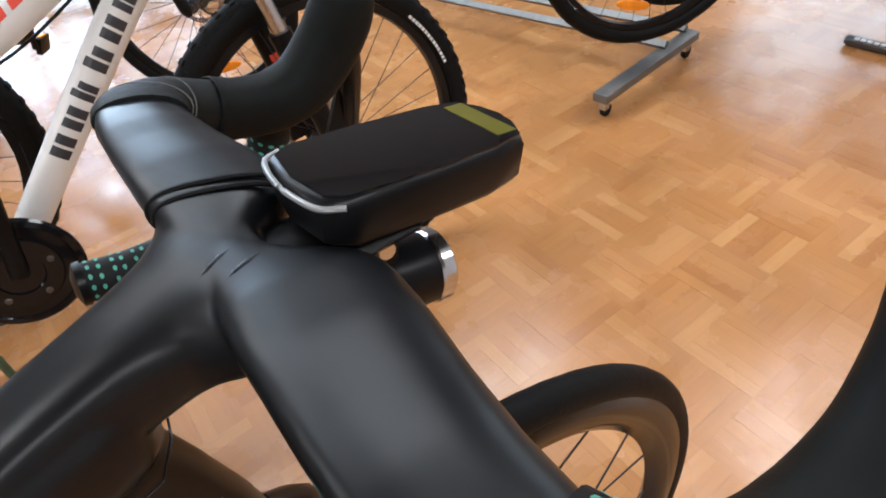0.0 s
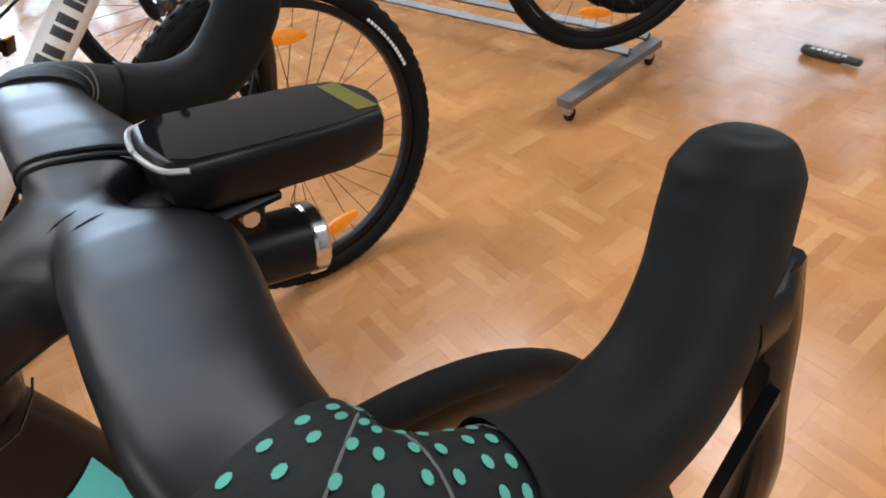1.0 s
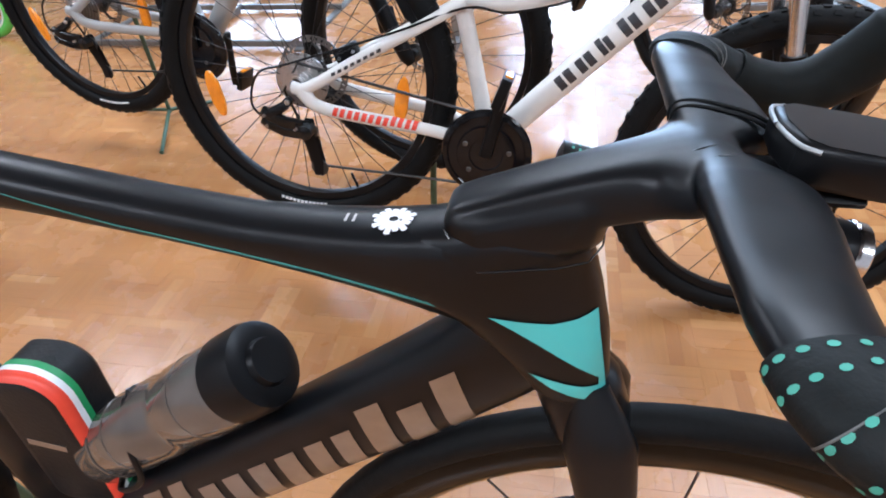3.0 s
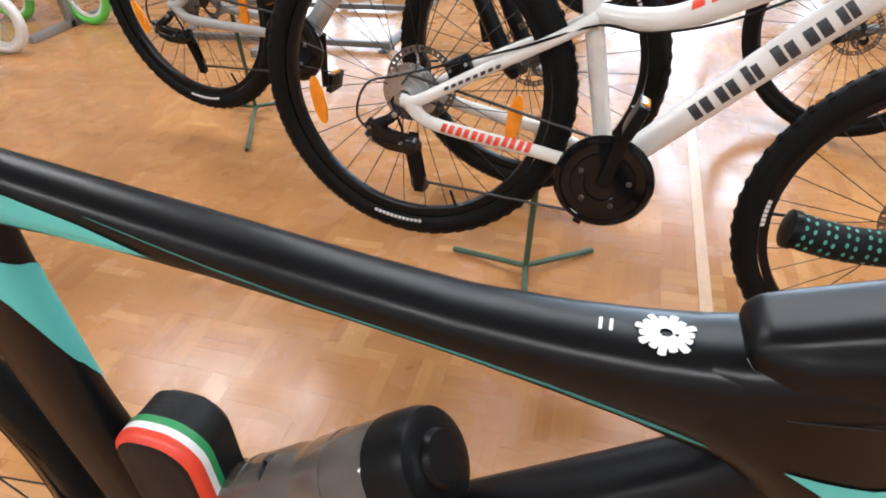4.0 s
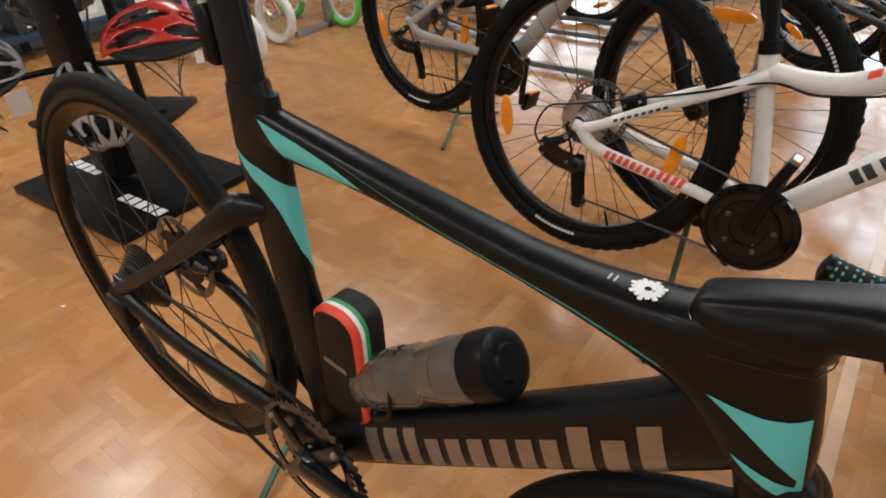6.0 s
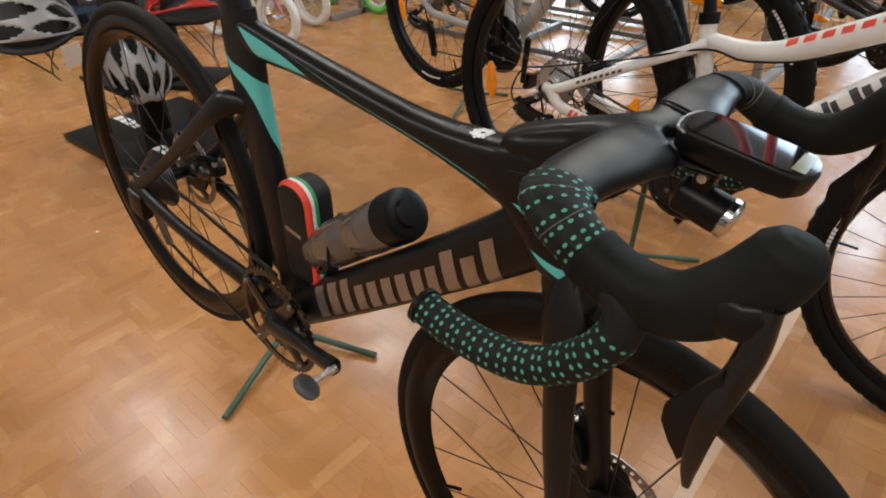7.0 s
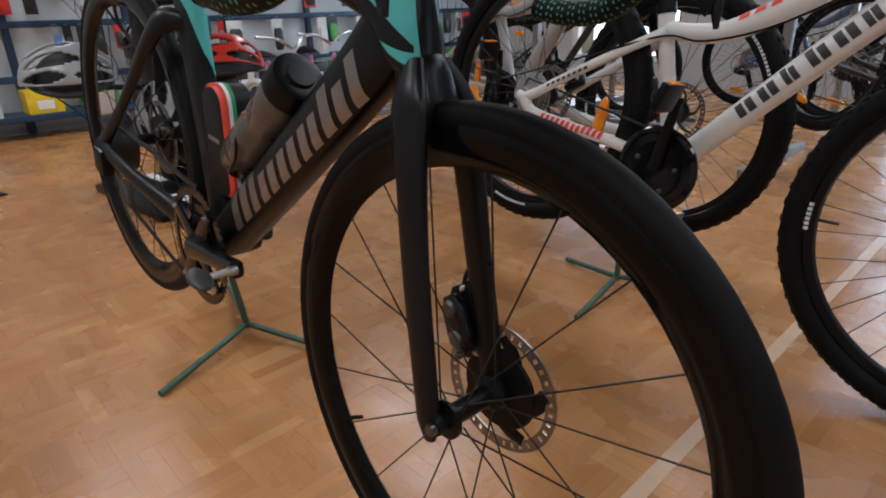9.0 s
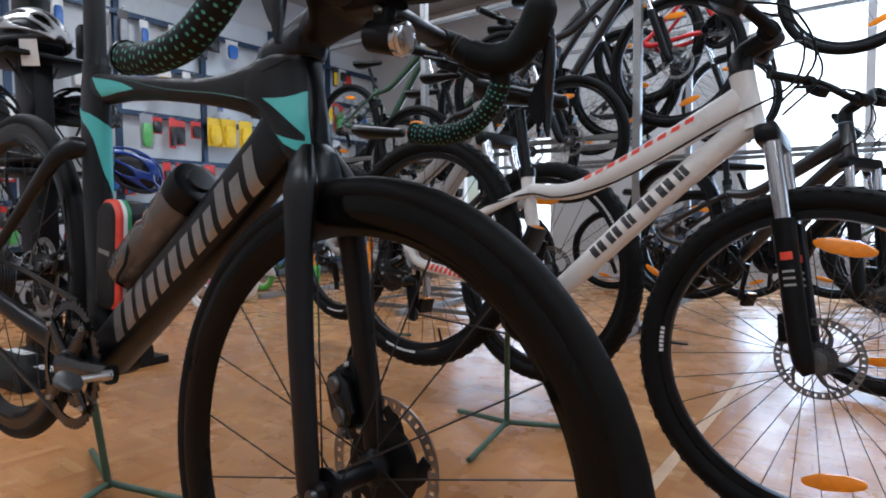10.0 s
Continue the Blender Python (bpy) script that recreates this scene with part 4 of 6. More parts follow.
def snapped(name, polygons, geo, mat, parent, label="", lift=0.0010, side=-1, cuts=5, tilt=(0, 0.0)):
    """Thin painted fields: (x, z) outlines laid onto the side of a tube."""
    tree = BVHTree.FromPolygons([Vector(v) for v in geo.v], geo.f)
    out = []
    for poly in polygons:
        bm = bmesh.new()
        th = radians(tilt[0])
        out_dir = Vector((0, side * math.cos(th), math.sin(th)))
        up_dir = Vector((0, -side * math.sin(th), math.cos(th)))
        start = Vector((0, 0, tilt[1])) + out_dir * 0.3
        f = bm.faces.new([bm.verts.new(start + Vector((x, 0, 0)) + up_dir * z) for x, z in poly])
        bmesh.ops.triangulate(bm, faces=[f])
        for _ in range(cuts):
            bmesh.ops.subdivide_edges(bm, edges=[e for e in bm.edges if e.calc_length() > 0.004], cuts=1)
            bmesh.ops.triangulate(bm, faces=bm.faces[:])
        found = [v.co.copy() for v in bm.verts if tree.ray_cast(v.co, -out_dir)[0] is not None]
        for v in bm.verts:
            hit = tree.ray_cast(v.co, -out_dir)
            if hit[0] is None:
                near = min(found, key=lambda c: (c - v.co).length_squared)
                lo, hi = near.copy(), v.co.copy()
                for _ in range(9):
                    mid = (lo + hi) / 2
                    if tree.ray_cast(mid, -out_dir)[0] is None:
                        hi = mid
                    else:
                        lo = mid
                hit = tree.ray_cast(lo, -out_dir)
            v.co = hit[0] + hit[1] * lift * (1 if hit[1].dot(out_dir) > 0 else -1)
        me = bpy.data.meshes.new(name)
        bm.to_mesh(me)
        bm.free()
        me.materials.append(mat)
        me.shade_smooth()
        out.append(part(name, me, parent, label))
    return out


def merged(*names):
    g = Geo()
    for n in names:
        o = len(g.v)
        g.v += G[n].v
        g.f += [tuple(i + o for i in f) for f in G[n].f]
    return g


head_geo = G["head_tube"]
snapped("head_accent", [[(0.801, 0.396), (0.820, 0.3972), (0.839, 0.3990), (0.853, 0.4035), (0.8635, 0.4095), (0.8685, 0.3950), (0.8740, 0.3800), (0.8800, 0.3630), (0.8775, 0.3590), (0.8680, 0.3650), (0.8500, 0.3745), (0.8350, 0.3820), (0.8180, 0.3895)],
                         [(0.8775, 0.3590), (0.8800, 0.3630), (0.8843, 0.3505), (0.8790, 0.3528)],
                         [(0.8340, 0.3565), (0.8520, 0.3540), (0.8680, 0.3525), (0.8790, 0.3528), (0.8843, 0.3505), (0.8880, 0.3400), (0.8770, 0.3405), (0.8660, 0.3425), (0.8500, 0.3470)]], head_geo, M_CELESTE, road, "celeste painted field on the head tube")
cluster = merged("top_tube", "seat_tube")
snapped("seat_accent", [[(0.314, 0.411), (0.345, 0.4095), (0.379, 0.4085), (0.421, 0.4050), (0.465, 0.3975), (0.440, 0.3935), (0.410, 0.3905), (0.380, 0.3855), (0.350, 0.3815), (0.332, 0.396)]], cluster, M_CELESTE, road, "celeste painted field under the seat cluster")


def accent_band():
    """The celeste field round the seat tube's right side and front edge, laid on the tube's own sections."""
    path = bez([(x, 0, z) for x, z in SEAT_X], 24)
    n = len(path)
    hy, hn = spread(SEAT_Y, n), spread(SEAT_N, n)
    rows = []
    far = math.pi / 2 + 0.75
    for i in range(1, n - 1):
        p = path[i]
        if not 0.203 < p.z < 0.376:
            continue
        d = (path[i + 1] - path[i - 1]).normalized()
        b = d.cross(Vector((0, 1, 0)))
        lo = float(np.interp(p.z, [0.203, 0.228, 0.258, 0.282, 0.303, 0.335, 0.35, 0.376], [far, 1.75, 1.30, 0.95, 0.62, -0.10, -0.45, -1.0]))
        hi = float(np.interp(p.z, [0.318, 0.330, 0.341, 0.354, 0.376], [far, 1.40, 0.65, -0.10, -1.0]))
        row = []
        for k in range(13):
            a = math.pi - (lo + (max(hi, lo) - lo) * k / 12)
            c, q = math.cos(a), math.sin(a)
            c, q = [math.copysign(abs(v) ** (2 / 2.6), v) for v in (c, q)]
            row.append(p + Vector((0, 1, 0)) * ((hy[i] + 0.0009) * c) + b * ((hn[i] + 0.0009) * q))
        rows.append(row)
    part("seat_accent", Geo().sheet(rows).mesh("seat_accent", M_CELESTE), road, "celeste painted field on the seat tube")


accent_band()
def edge_line():
    """A thin painted line along the near flank of the top tube, running down to its keel and along the head."""
    g = G["top_tube"]
    tree = BVHTree.FromPolygons([Vector(v) for v in g.v], g.f)
    pts = []
    for x in np.linspace(0.425, 0.790, 44):
        z = float(np.interp(x, [0.425, 0.45, 0.50, 0.56, 0.62, 0.69, 0.73, 0.765, 0.79], [0.4110, 0.4090, 0.4040, 0.4000, 0.3990, 0.3985, 0.3965, 0.3935, 0.3920]))
        hit = tree.ray_cast(Vector((float(x), -0.2, z)), Vector((0, 1, 0)))
        pts.append(hit[0] + Vector((0, -0.0002, 0)))
    part("edge_line", Geo().tube(pts, spread([0.0003, 0.0005, 0.0006, 0.0007, 0.0008, 0.0009, 0.0010, 0.0006], 44), 8).mesh("edge_line", M_EDGE), road, "thin celeste line along the top tube")


edge_line()
for k in range(15):
    a = 2 * math.pi * k / 15
    c, q = math.cos(a), math.sin(a)
    inner, outer, w = (0.20, 1.0, 0.15) if k % 2 else (0.40, 0.86, 0.15)
    ring = [(inner, -w), (outer, -w * 0.9), (outer * 1.04, 0.0), (outer, w * 0.9), (inner, w)]
    snapped("maker_emblem", [[(0.734 + 0.0135 * (u * c - v * q), 0.0 + 0.0135 * (u * q + v * c) * 0.95) for u, v in ring]], G["top_tube"], M_WHITEDECAL, road, "white maker's emblem", cuts=3, tilt=(78, 0.4175))
for k in (0.0, 0.007):
    snapped("name_block", [[(0.704 + k * 0.7, -0.004), (0.7057 + k * 0.7, -0.004), (0.7057 + k * 0.7, 0.004), (0.704 + k * 0.7, 0.004)]], G["top_tube"], M_SILVERTXT, road, "small silver print", cuts=3, tilt=(78, 0.4145))
# plain blocks in place of the maker's lettering, along the down tube
base, run, rise = Vector((0.519, 0.012)), Vector((0.720, 0.694)), Vector((-0.44, 0.898))
x = 0.0
for width, tall in ((0.066, (1.0, 1.0)), (0.024, (1.0,)), (0.056, (0.74, 0.74)), (0.056, (0.74, 0.74)), (0.050, (0.74, 0.74)), (0.058, (1.0, 0.74)), (0.024, (1.0,))):
    n = len(tall)
    stroke = width * 0.9 if n == 1 else 0.40 * width
    for k, share in enumerate(tall):
        a = base + run * (x + k * (width - stroke))
        c, h = a + run * stroke, 0.053 * share
        snapped("name_block", [[tuple(a), tuple(c), tuple(c + rise * h), tuple(a + rise * h)]], G["down_tube"], M_SILVERTXT, road, "plain silver bar of the maker's name")
    x += width + 0.0122
floor_stand((0.17, 0.115, 0), [(0.285, -0.143, 0), (0.40, 0.21, 0), (-0.12, 0.2, 0)], (0.2, 0.05, 0.45))


def mtb(m, colour, label, R=0.338, wb=1.018, tyre=0.026, decal=None, detail=True, rigid=False, rim=None, tyremat=None, group="", fork=None):
    b = thing("mountain_bicycle", label, "bicycle", m, group)
    for x, rear in ((0, True), (wb, False)):
        w = part("wheel", hub_mesh(M_DARKSTEEL, 0.055), b, m=pose(x, 0, 0))
        part("tyre", tyre_mesh(R, tyre, tyremat or M_RUBBER, 64 if detail else 0), w, "knobbly black tyre" if detail else "")
        part("rim", Geo().revolve([(R - 2 * tyre + 0.004, -0.012), (R - 2 * tyre - 0.012, -0.011), (R - 2 * tyre - 0.014, 0.0), (R - 2 * tyre - 0.012, 0.011), (R - 2 * tyre + 0.004, 0.012)], 64).mesh("rim", rim or M_ALURIM), w)
        add_spokes(w, 0.022, R - 2 * tyre - 0.01, 0.03, 32, M_SPOKE, 0.001, not detail)
        ro = part("rotor", rotor_mesh(0.08, M_ROTOR), w, m=pose(0, 0.05, 0))
        part("rotor_spider", spider_mesh(0.08, M_DARKSTEEL, 0.6), ro)
        if rear:
            g = Geo()
            prof = [(0.014, -0.018)]
            for i in range(7):
                y = -0.018 - i * 0.005
                prof += [(0.06 - i * 0.006, y), (0.06 - i * 0.006, y - 0.0025), (0.045 - i * 0.0045, y - 0.0025), (0.045 - i * 0.0045, y - 0.005)]
            g.revolve(prof + [(0.014, -0.053)], 30)
            part("cassette", g.mesh("cassette", M_STEEL), w)
        for a in ((90, -70) if not rear else (200, 0) if detail else (258, 80)):
            part("reflector", Geo().tube([(0, 0, -0.052), (0, 0, -0.045), (0, 0, -0.02), (0, 0, 0.02), (0, 0, 0.045), (0, 0, 0.052)], [0.003, 0.005, 0.006, 0.006, 0.005, 0.003], 12, [1.2, 1.8, 2.6, 2.6, 1.8, 1.2], power=4).move(pose(0, 0, 0, 0, -a, 0) @ Matrix.Translation((0.222, -0.012, 0))).mesh("reflector", M_ORANGE), w, "orange spoke reflector")
        if detail:
            g = Geo().tube([(R - 2 * tyre - 0.013, 0, 0), (R - 2 * tyre - 0.05, 0, 0)], [0.0035, 0.003], 8)
            va = part("valve", g.mesh("valve", M_PLASTIC), w, m=pose(0, 0, 0, 0, -190 if not rear else -300, 0))
            for side_a, n_b, r_b, hh, start in ((184, 6, R - 2 * tyre + 0.002, 0.008, 0), (27, 14, R - 2 * tyre + 0.012, 0.006, 0)) if not rear else ((262, 12, R - 2 * tyre + 0.012, 0.006, 0),):
                for k in range(n_b):
                    t = radians(side_a + k * 1.9)
                    o = pose(0, -tyre * 0.985 if hh < 0.007 else -0.0145, 0) @ pose(0, 0, 0, 0, -math.degrees(t), 0) @ Matrix.Translation((r_b, 0, 0))
                    part("name_block", Geo().box(-hh / 2, hh / 2, -0.0016, 0.0016, -0.0032, 0.0032, 0, o).mesh("name_block", M_WHITEDECAL, False), w)
    pm = material("bicycle_paint", colour, 0.28, 0, 0.06, 15, 0, None, 0.3) if not isinstance(colour, bpy.types.Material) else colour
    bb = (0.425, 0.0, -0.055)
    rake = wb - 1.018
    part("seat_tube", Geo().tube([bb, (0.31, 0.0, 0.235), (0.302, 0, 0.262)], [0.0175, 0.0175, 0.019], 16).mesh("seat_tube", pm), b)
    gt = Geo().tube(bez([(0.315, 0, 0.228), (0.38, 0, 0.232), (0.455, 0, 0.252), (0.555, 0, 0.318), (0.667, 0, 0.402), (0.775, 0, 0.488)], 6), spread([0.018, 0.02, 0.021, 0.021, 0.022, 0.025], 31), 16, spread([1.0, 1.0, 1.05, 1.2, 1.3, 1.3], 31))
    tt = part("top_tube", gt.mesh("top_tube", pm), b)
    gd = Geo().tube(bez([bb, (0.55, 0, 0.118), (0.68, 0, 0.295), (0.80, 0, 0.44)], 6), spread([0.022, 0.024, 0.025, 0.024], 19), 16, 1.15)
    dt = part("down_tube", gd.mesh("down_tube", pm), b)
    part("head_tube", Geo().tube([(0.812, 0, 0.428), (0.806, 0, 0.44), (0.768, 0, 0.53), (0.764, 0, 0.54)], [0.027, 0.025, 0.025, 0.026], 18).mesh("head_tube", pm), b)
    for s in (-1, 1):
        gs = Geo().tube(bez([(0.322, 0.015 * s, 0.222), (0.27, 0.04 * s, 0.182), (0.14, 0.06 * s, 0.088), (0.035, 0.07 * s, 0.008), (0.0, 0.07 * s, 0.0)], 6), spread([0.011, 0.0095, 0.0095, 0.010, 0.012], 25), 12, 1.2)
        ss = part("seat_stay", gs.mesh("seat_stay", pm), b)
        gc = Geo().tube(bez([(0.41, 0.03 * s, -0.05), (0.30, 0.058 * s, -0.032), (0.16, 0.068 * s, -0.032), (0.06, 0.072 * s, -0.028), (0.02, 0.071 * s, -0.003)], 6), spread([0.010, 0.010, 0.0105, 0.0105, 0.012], 25), 12, 1.35)
        cs = part("chain_stay", gc.mesh("chain_stay", pm), b)
        if decal and s < 0:
            for k in range(6):
                x = 0.092 + k * 0.031
                z = -0.0325 + (0.006 if k > 3 else 0.003)
                for e in (0.0, 0.015):
                    snapped("name_block", [[(x + e, z - 0.008), (x + e + 0.010, z - 0.008), (x + e + 0.013, z + 0.009), (x + e + 0.003, z + 0.009)]], gc, M_RED, cs)
            for k in range(8):
                x = 0.085 + k * 0.0125
                z = 0.0465 + k * 0.0089
                snapped("name_block", [[(x, z - 0.004), (x + 0.008, z + 0.0015), (x + 0.007, z + 0.008), (x - 0.001, z + 0.0025)]], gs, M_DARKTXT, ss)
        lg = part("fork_leg", Geo().tube(bez([(0.915, 0.066 * s, 0.252), (0.95 + rake * 0.4, 0.066 * s, 0.15), (0.985 + rake * 0.8, 0.066 * s, 0.05), (1.005 + rake, 0.066 * s, 0.0), (wb, 0.064 * s, -0.02)], 4), spread([0.021, 0.02, 0.02, 0.019, 0.012], 17), 16).mesh("fork_leg", fork or M_PLASTIC), b)
        if decal:
            for k, (mat, u0, u1) in enumerate(((M_RED, 0.30, 0.37), (M_GREYPAINT, 0.46, 0.48), (M_GREYPAINT, 0.52, 0.54), (M_GREYPAINT, 0.58, 0.60))):
                p0, p1 = Vector((0.915, 0.066 * s, 0.252)).lerp(Vector((0.985, 0.066 * s, 0.05)), u0), Vector((0.915, 0.066 * s, 0.252)).lerp(Vector((0.985, 0.066 * s, 0.05)), u1)
                ax = (p1 - p0).normalized()
                side = Vector((0, 1, 0)).cross(ax)
                rows = [[p + Vector((0, -1, 0)) * (0.0213 * math.cos(w)) + side * (0.0213 * math.sin(w)) for w in np.linspace(-0.5, 0.5, 6)] for p in (p0, p1)]
                part("fork_decal", Geo().sheet(rows).mesh("fork_decal", mat), lg)
        part("stanchion", Geo().tube([(0.862, 0.066 * s, 0.40), (0.918, 0.066 * s, 0.245)], 0.0155, 16).mesh("stanchion", M_CHROME), b, "polished fork stanchion")
        part("grip", Geo().tube([(0.71, 0.19 * s, 0.668), (0.695, 0.32 * s, 0.672)], 0.016, 12).mesh("grip", M_HOOD), b)
        part("brake_lever", Geo().tube([(0.73, 0.15 * s, 0.662), (0.765, 0.19 * s, 0.645), (0.762, 0.27 * s, 0.635)], 0.006, 8).mesh("brake_lever", M_PLASTIC), b)
        px, pz = 0.425 - 0.012 * s, -0.055 - 0.165 * s
        part("crank_arm", Geo().tube([(0.425, 0.075 * s, -0.055), (px, 0.088 * s, pz)], [0.014, 0.011], 10, 0.7, (1, 0, 0)).mesh("crank_arm", M_PLASTIC), b)
        pd = part("pedal", Geo().box(-0.030, 0.030, -0.034, 0.034, -0.010, 0.010, 0.004).move(pose(px, 0.14 * s, pz, 0, -78, 0)).mesh("pedal", M_PLASTIC), b)
        for e in (-1, 1):
            part("pedal_reflector", Geo().box(-0.002, 0.002, -0.02, 0.02, -0.007, 0.007, 0.001).move(pose(px, 0.14 * s, pz, 0, -78, 0) @ Matrix.Translation((0.0305 * e, 0, 0))).mesh("pedal_reflector", M_ORANGE), pd)
    if decal:
        d, u = Vector((0.594, 0.804)), Vector((-0.804, 0.594))
        o = Vector((0.535, 0.103))
        for k, (w, hh) in enumerate(((0.035, 0.85), (0.033, 0.85), (0.024, 1.15), (0.033, 1.15), (0.035, 0.85), (0.024, 0.85))):
            for e in (0.0, 0.62):
                a = o + d * (0.051 * k + e * w)
                c = a + d * (0.38 * w)
                tall = hh if e == 0.0 else 0.85
                snapped("name_block", [[tuple(a - u * 0.014), tuple(c - u * 0.014 + d * 0.003), tuple(c + u * 0.016 * tall + d * 0.003), tuple(a + u * 0.016 * tall)]], gd, M_DARKTXT, dt)
        for k in range(9):
            s0 = 0.47 + k * 0.026
            z0 = float(np.interp(s0, [0.455, 0.555, 0.667, 0.775], [0.262, 0.330, 0.415, 0.50]))
            snapped("name_block", [[(s0, z0 - 0.002), (s0 + 0.017, z0 + 0.010), (s0 + 0.014, z0 + 0.022), (s0 - 0.003, z0 + 0.010)]], gt, M_RED, tt)
    part("fork_crown", Geo().box(-0.022, 0.022, -0.088, 0.088, -0.02, 0.02, 0.012).move(pose(0.852, 0, 0.41, 0, -20, 0)).mesh("fork_crown", M_PLASTIC), b)
    part("stem", Geo().tube([(0.762, 0, 0.545), (0.754, 0, 0.575), (0.758, 0, 0.588), (0.80, 0, 0.622)], [0.024, 0.024, 0.021, 0.021], 14).mesh("stem", M_PLASTIC), b)
    part("bar_clamp", Geo().tube([(0.80, -0.026, 0.625), (0.80, 0.026, 0.625)], 0.021, 14, power=3).mesh("bar_clamp", M_PLASTIC), b)
    for s in (-1, 1):
        part("shifter", Geo().box(-0.030, 0.026, -0.022, 0.030, -0.030, 0.004, 0.008).move(pose(0.752, 0.150 * s, 0.650, 0, 20, 0)).mesh("shifter", M_PLASTIC), b)
        part("lever_clamp", Geo().tube([(0.728, 0.160 * s, 0.665), (0.724, 0.180 * s, 0.667)], 0.020, 12).mesh("lever_clamp", M_PLASTIC), b)
        part("cable", Geo().tube(bez([(0.770, 0.140 * s, 0.640), (0.850, 0.090 * s, 0.640), (0.900, 0.050 * s, 0.560), (0.850, 0.035 * s, 0.470)], 6), 0.0026, 6).mesh("cable", M_PLASTIC), b)
    part("handlebar", Geo().tube(bez([(0.695, -0.32, 0.672), (0.735, -0.13, 0.664), (0.80, -0.05, 0.625), (0.80, 0.05, 0.625), (0.735, 0.13, 0.664), (0.695, 0.32, 0.672)], 5), 0.0125, 10).mesh("handlebar", M_PLASTIC), b)
    part("seat_post", Geo().tube([(0.306, 0, 0.25), (0.235, 0, 0.43)], 0.0135, 12).mesh("seat_post", M_PLASTIC), b)
    part("seat_clamp", Geo().tube([(0.303, 0, 0.258), (0.295, 0, 0.28)], 0.0215, 16).mesh("seat_clamp", M_PLASTIC), b)
    part("saddle", Geo().tube([(0.10, 0, 0.465), (0.12, 0, 0.475), (0.19, 0, 0.47), (0.27, 0, 0.465), (0.36, 0, 0.46), (0.37, 0, 0.45)], [0.04, 0.075, 0.065, 0.03, 0.02, 0.008], 18, [0.5, 0.4, 0.4, 0.7, 0.9, 0.9]).mesh("saddle", M_PLASTIC), b)
    part("chainwheel", Geo().revolve([(0.0, -0.066), (0.034, -0.066), (0.036, -0.070), (0.060, -0.070), (0.063, -0.065), (0.080, -0.064), (0.083, -0.068), (0.092, -0.066), (0.096, -0.061), (0.094, -0.055), (0.0, -0.052)], 56, (0.425, 0, -0.055), closed=False).mesh("chainwheel", M_GUARD), b, "round black chain guard")
    for k in range(5):
        a = 2 * math.pi * k / 5 + 0.3
        part("guard_bolt", Geo().lathe([(0, 0.0055), (0.7, 0.0055), (1, 0.004)], (0.425 + 0.049 * math.cos(a), -0.069, -0.055 + 0.049 * math.sin(a)), (0.425 + 0.049 * math.cos(a), -0.073, -0.055 + 0.049 * math.sin(a)), 10).mesh("guard_bolt", M_DARKSTEEL), b)
    part("chain", Geo().tube([(0.425, -0.05, 0.02), (0.0, -0.045, 0.045), (-0.03, -0.045, -0.02), (0.0, -0.045, -0.07), (0.04, -0.045, -0.18), (0.08, -0.045, -0.175), (0.425, -0.05, -0.135)], 0.0032, 6).mesh("chain", M_CHAIN), b)
    dr = part("rear_derailleur", Geo().tube([(-0.001, -0.073, -0.022), (-0.014, -0.082, -0.040), (-0.036, -0.088, -0.056), (-0.050, -0.088, -0.062)], [0.011, 0.013, 0.015, 0.012], 12, 0.8, (0, 1, 0), power=3).mesh("rear_derailleur", M_CRANK), b)
    for dz, r in ((0.0, 0.009), (-0.021, 0.0075)):
        part("derailleur_link", Geo().tube([(-0.058, -0.093, -0.054 + dz), (-0.040, -0.094, -0.062 + dz), (-0.008, -0.090, -0.072 + dz), (0.026, -0.080, -0.076 + dz)], [r * 0.8, r, r, r * 0.9], 10, 1.5, (0, 1, 0), power=3).mesh("derailleur_link", M_CRANK), dr)
    part("derailleur_knuckle", Geo().lathe([(0, 0.012), (0.1, 0.017), (0.9, 0.017), (1, 0.011)], (0.034, -0.092, -0.088), (0.034, -0.064, -0.088), 16).mesh("derailleur_knuckle", M_CRANK), dr)
    for x, z in ((-0.050, -0.062), (0.020, -0.077), (-0.044, -0.084)):
        part("link_pin", Geo().lathe([(0, 0.004), (1, 0.003)], (x, -0.098, z), (x, -0.106, z), 8).mesh("link_pin", M_STEEL), dr)
    part("derailleur_bolt", Geo().lathe([(0, 0.006), (0.8, 0.006), (1, 0.004)], (-0.005, -0.080, -0.028), (-0.005, -0.092, -0.028), 10).mesh("derailleur_bolt", M_STEEL), dr)
    for y in (-0.062, -0.048):
        part("derailleur_cage", Geo().tube([(0.028, y, -0.07), (0.032, y, -0.10), (0.058, y, -0.165), (0.062, y, -0.195)], [0.010, 0.016, 0.013, 0.010], 10, 0.12, (1, 0, 0), power=3).mesh("derailleur_cage", M_PLASTIC), dr)
    for x, z in ((0.032, -0.095), (0.06, -0.178)):
        part("jockey_wheel", Geo().revolve([(0.004, -0.003), (0.019, -0.0025), (0.021, 0), (0.019, 0.0025), (0.004, 0.003)], 18, (x, -0.055, z)).mesh("jockey_wheel", M_DARKSTEEL), dr)
    cal = part("brake_caliper", Geo().box(-0.024, 0.03, 0.035, 0.068, -0.016, 0.022, 0.006).move(pose(0.075, 0, 0.052, 0, -35, 0)).mesh("brake_caliper", M_PLASTIC), b)
    for x in (0.062, 0.092):
        part("caliper_bolt", Geo().lathe([(0, 0.0045), (1, 0.0035)], (x, 0.036, 0.045 + (x - 0.06) * 0.7), (x, 0.030, 0.045 + (x - 0.06) * 0.7), 8).mesh("caliper_bolt", M_STEEL), cal)
